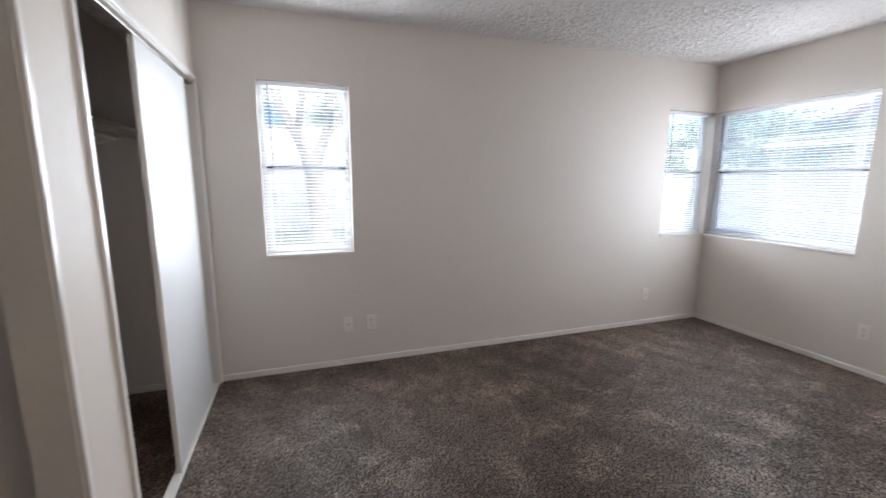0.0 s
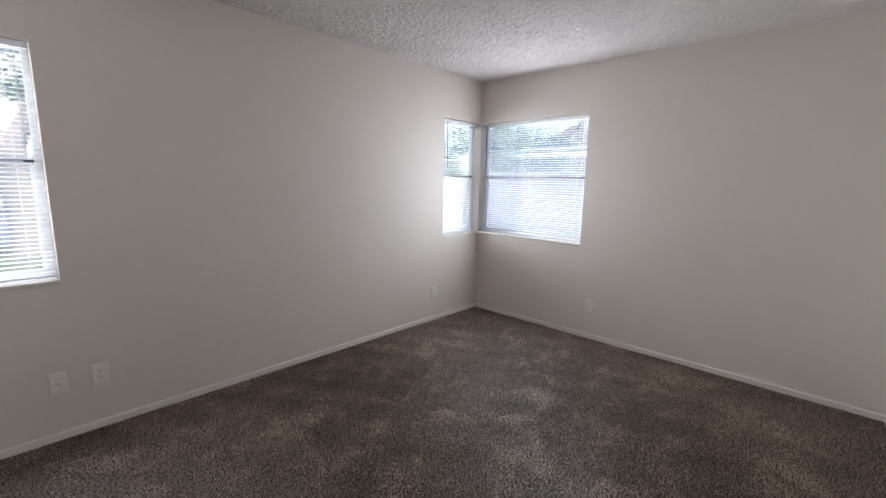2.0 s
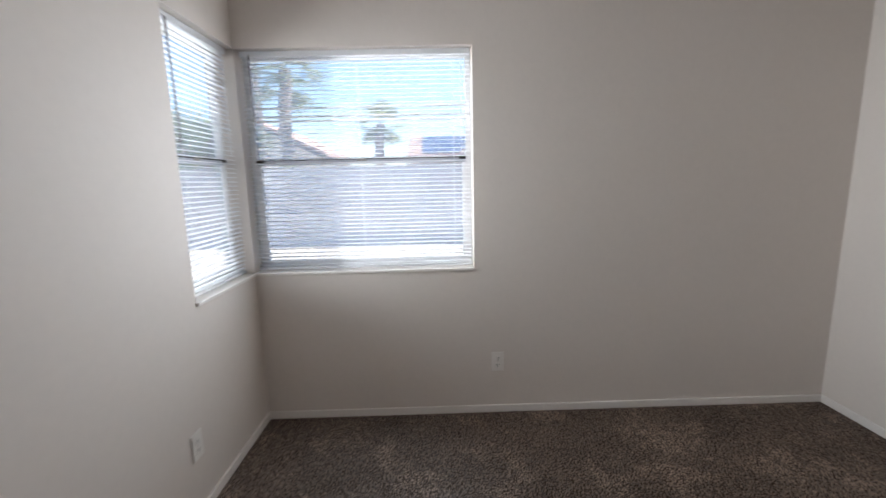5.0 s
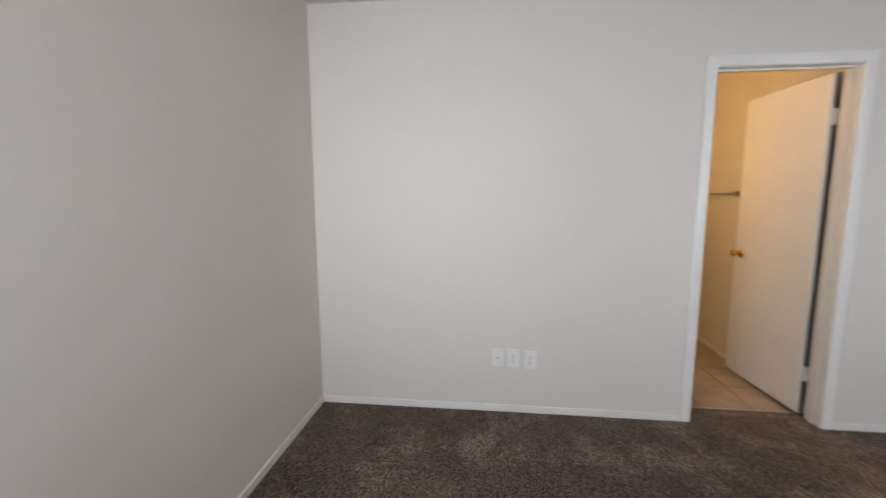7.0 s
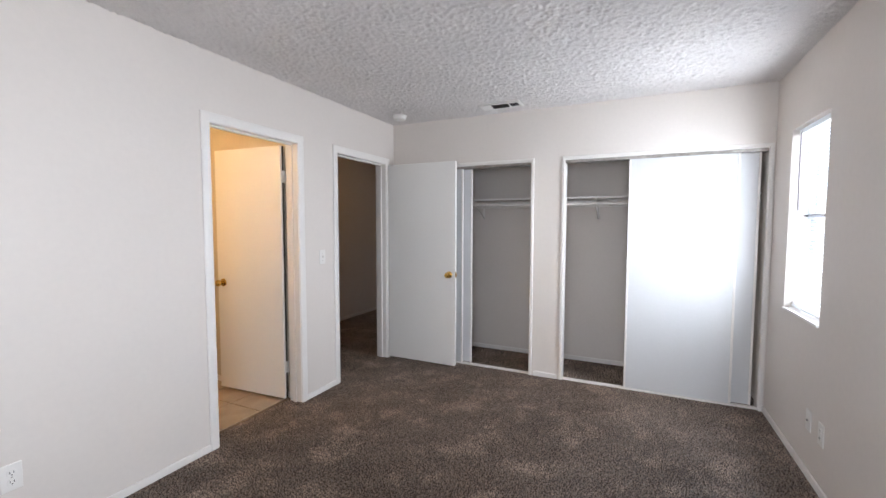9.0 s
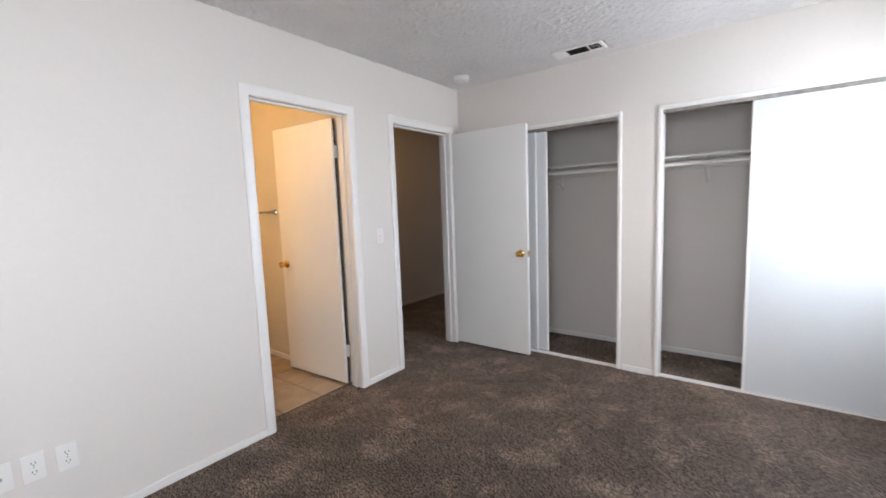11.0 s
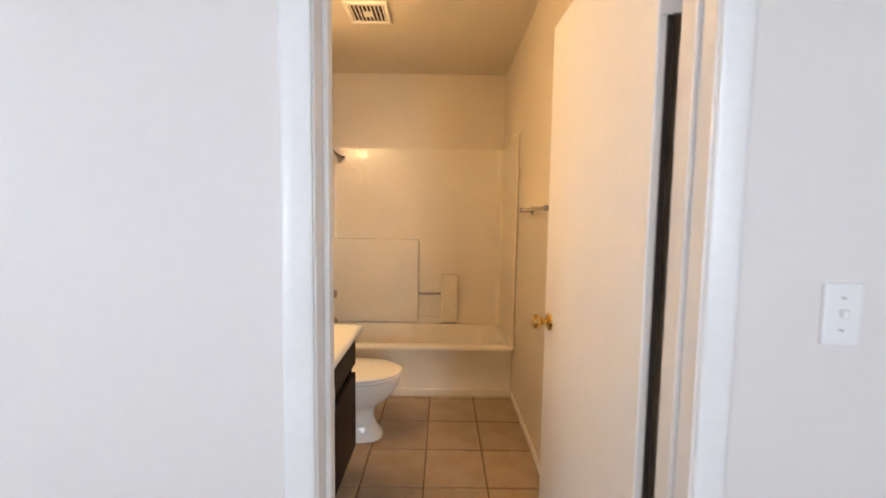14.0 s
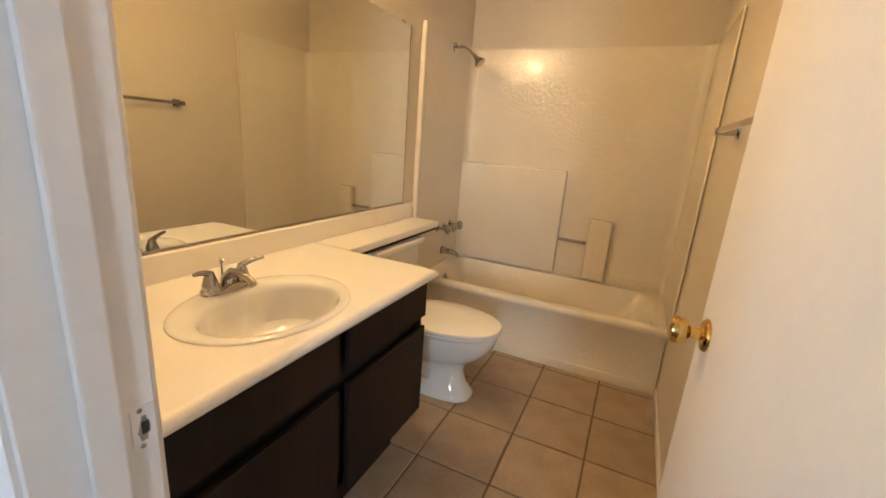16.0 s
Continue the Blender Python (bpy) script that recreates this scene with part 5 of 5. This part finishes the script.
def leaves(bm, centre, radius, count, size, rng, flat=0.7):
    for _ in range(count):
        d = Vector((rng.gauss(0, 1), rng.gauss(0, 1), rng.gauss(0, flat)))
        p = Vector(centre) + d.normalized() * radius * rng.random() ** 0.45
        a = Vector((rng.gauss(0, 1), rng.gauss(0, 1), rng.gauss(0, 1))).normalized() * size * rng.uniform(0.6, 1.3)
        b = a.cross(Vector((rng.gauss(0, 1), rng.gauss(0, 1), rng.gauss(0, 1)))).normalized() * size * 0.45
        vs = [bm.verts.new(q) for q in (p - a, p + b, p + a, p - b)]
        bm.faces.new(vs)


def tree(name, loc, trunk, limbs, clumps, leaf, label, seed, per=150):
    """trunk and limbs: lists of (points, radii); clumps: (centre, radius)."""
    rng = random.Random(seed)
    ob = thing(name, loc, label, "tree", "garden trees")
    part("trunk", tube(bmesh.new(), *trunk, 14), BARK, ob, smooth=True)
    for pts, radii in limbs:
        part("limb", tube(bmesh.new(), pts, radii, 9), BARK, ob, smooth=True)
    bm = bmesh.new()
    for c, r in clumps:
        leaves(bm, c, r, per, leaf, rng)
    part("crown", bm, LEAF, ob)
    return ob


def spread(rng, n, x, y, z, rx, ry, rz, r0, r1):
    return [((x + rng.uniform(-rx, rx), y + rng.uniform(-ry, ry), z + rng.uniform(-rz, rz)), rng.uniform(r0, r1)) for _ in range(n)]


rng = random.Random(11)
tree("garden_tree", (1.03, 11.2, G), (((0, 0, -0.05), (0.02, 0, 0.15), (-0.03, 0, 0.7), (-0.10, 0, 1.5), (-0.14, 0, 2.0)), (0.36, 0.27, 0.23, 0.22, 0.26)),
     ((((-0.16, 0, 1.9), (-0.45, 0.1, 2.6), (-0.85, 0.2, 3.3), (-1.0, 0.3, 4.2)), (0.18, 0.15, 0.11, 0.06)),
      (((-0.10, 0, 1.9), (0.15, -0.1, 2.5), (0.35, -0.2, 3.2), (0.3, -0.3, 4.2)), (0.17, 0.13, 0.10, 0.05)),
      (((0.15, -0.1, 2.5), (0.55, 0.1, 3.0), (0.9, 0.3, 3.7)), (0.10, 0.07, 0.04)),
      (((-0.45, 0.1, 2.6), (-0.35, -0.2, 3.4), (-0.1, -0.3, 4.3)), (0.11, 0.08, 0.05))),
     spread(rng, 26, 0.1, 0, 4.4, 2.0, 1.6, 0.8, 0.5, 0.9) + spread(rng, 7, 0.7, 0, 3.3, 0.7, 0.8, 0.3, 0.25, 0.4), 0.07, "large branching tree on the lawn outside the window", 21)
for k, (x, y, h) in enumerate(((16.0, 10.6, 3.8), (14.6, 8.9, 3.3), (18.5, 13.5, 4.4), (13.5, 13.0, 3.6), (10.0, 12.6, 3.2))):
    tree("garden_tree", (x, y, G), (((0, 0, -0.05), (0.05, 0, 0.8), (-0.05, 0.05, h * 0.55)), (0.16, 0.12, 0.09)),
         ((((-0.05, 0.05, h * 0.5), (0.4, 0.3, h * 0.7), (0.7, 0.4, h * 0.95)), (0.08, 0.05, 0.02)), (((-0.05, 0.05, h * 0.5), (-0.4, -0.3, h * 0.75), (-0.6, -0.6, h)), (0.08, 0.05, 0.02))),
         spread(rng, 17, 0, 0, h * 0.78, 1.2, 1.3, h * 0.2, 0.3, 0.65), 0.085, "leafy green tree beyond the garden wall", 30 + k)


def bush(loc, n, rx, ry, h, seed):
    r = random.Random(seed)
    ob = thing("hedge", loc, "sunlit green bush behind the garden wall", "bush", "bushes beyond the wall")
    part("stem", tube(bmesh.new(), ((0, 0, -0.02), (0.02, 0, h * 0.5)), (0.06, 0.03), 8), BARK, ob)
    bm = bmesh.new()
    for c, q in spread(r, n, 0, 0, h * 0.62, rx, ry, h * 0.38, 0.3, 0.5):
        leaves(bm, c, q, 130, 0.07, r)
    part("foliage", bm, LEAF, ob)


bush((13.9, 7.6, G), 16, 0.7, 1.5, 2.1, 1)
bush((13.9, 5.0, G), 10, 0.5, 1.0, 1.9, 2)
bush((11.5, 11.2, G), 18, 1.6, 0.6, 2.6, 3)
bush((8.4, 11.2, G), 14, 1.4, 0.6, 2.4, 4)


def palm(loc, h, r, fronds, seed, size=1.0):
    rg = random.Random(seed)
    ob = thing("palm_tree", loc, "tall fan palm with a rough trunk beyond the wall", "palm tree", "palm trees")
    pts = [(0.06 * math.sin(i * 0.5), 0.04 * math.cos(i * 0.7) - 0.04, h * i / 14 - (0.03 if i == 0 else 0)) for i in range(15)]
    part("trunk", tube(bmesh.new(), pts, [r * (1.25 - 0.3 * i / 14) * (1.0 + 0.06 * (i % 2)) for i in range(15)], 12), BARK, ob, smooth=True)
    top = Vector(pts[-1])
    crown = bmesh.new()
    for k in range(fronds):
        a, e = rg.uniform(0, 6.283), rg.uniform(-0.9, 1.2)
        d = Vector((math.cos(a) * math.cos(e), math.sin(a) * math.cos(e), math.sin(e)))
        stem = top + d * rg.uniform(0.5, 0.8) * size + Vector((0, 0, -0.08))
        side = d.cross(Vector((0, 0, 1))).normalized()
        up = side.cross(d).normalized()
        for j in range(15):
            b = (j - 7) / 7 * 1.25
            tip = stem + (d * math.cos(b) + side * math.sin(b)) * rg.uniform(0.55, 0.75) * size - Vector((0, 0, 0.12 + 0.1 * rg.random()))
            m1 = (stem + tip) / 2 + up * 0.05
            wdt = (side * math.cos(b) - d * math.sin(b)) * 0.03 * size
            vs = [crown.verts.new(q) for q in (stem, m1 - wdt, tip, m1 + wdt)]
            crown.faces.new(vs)
        p0, p1 = top, stem
        vs = [crown.verts.new(q) for q in (p0 - side * 0.015, p0 + side * 0.015, p1 + side * 0.01, p1 - side * 0.01)]
        crown.faces.new(vs)
    part("crown", crown, PALM_LEAF, ob, "drooping green fan fronds")


palm((14.2, 6.4, G), 4.6, 0.17, 34, 1, 0.95)
palm((19.4, 9.3, G), 8.5, 0.17, 30, 2)
palm((30.5, 5.9, G), 5.3, 0.30, 44, 3, 1.45)

# ---- floor pieces ----
first = None
for i in range(6):
    for j in range(8):
        x0, y0 = 1.618 + 0.310 * (i - 1), -1.468 + 0.323 * (4 - j)
        a0, a1 = max(x0 + 0.0045, BX0 + 0.001), min(x0 + 0.3055, BX1 - 0.001)
        b0, b1 = max(y0 - 0.3185, TY - 0.0), min(y0 - 0.0045, -0.14)
        if a1 - a0 < 0.02 or b1 - b0 < 0.02:
            continue
        full = a1 - a0 > 0.3009 and b1 - b0 > 0.3139
        if full and first is None:
            first = box((-0.1505, -0.157, -0.009), (0.1505, 0.157, 0.0), 0.004, 2)
            t = part("tile", first, TILE, bath_floor)
            first = t.data
        elif full:
            t = new("tile", first)
            t.parent = bath_floor
        else:
            cx, cy = (a0 + a1) / 2, (b0 + b1) / 2
            t = part("tile", box((a0 - cx, b0 - cy, -0.009), (a1 - cx, b1 - cy, 0.0), 0.004, 2), TILE, bath_floor)
        t.location = ((a0 + a1) / 2, (b0 + b1) / 2, random.uniform(-0.0006, 0.0006))
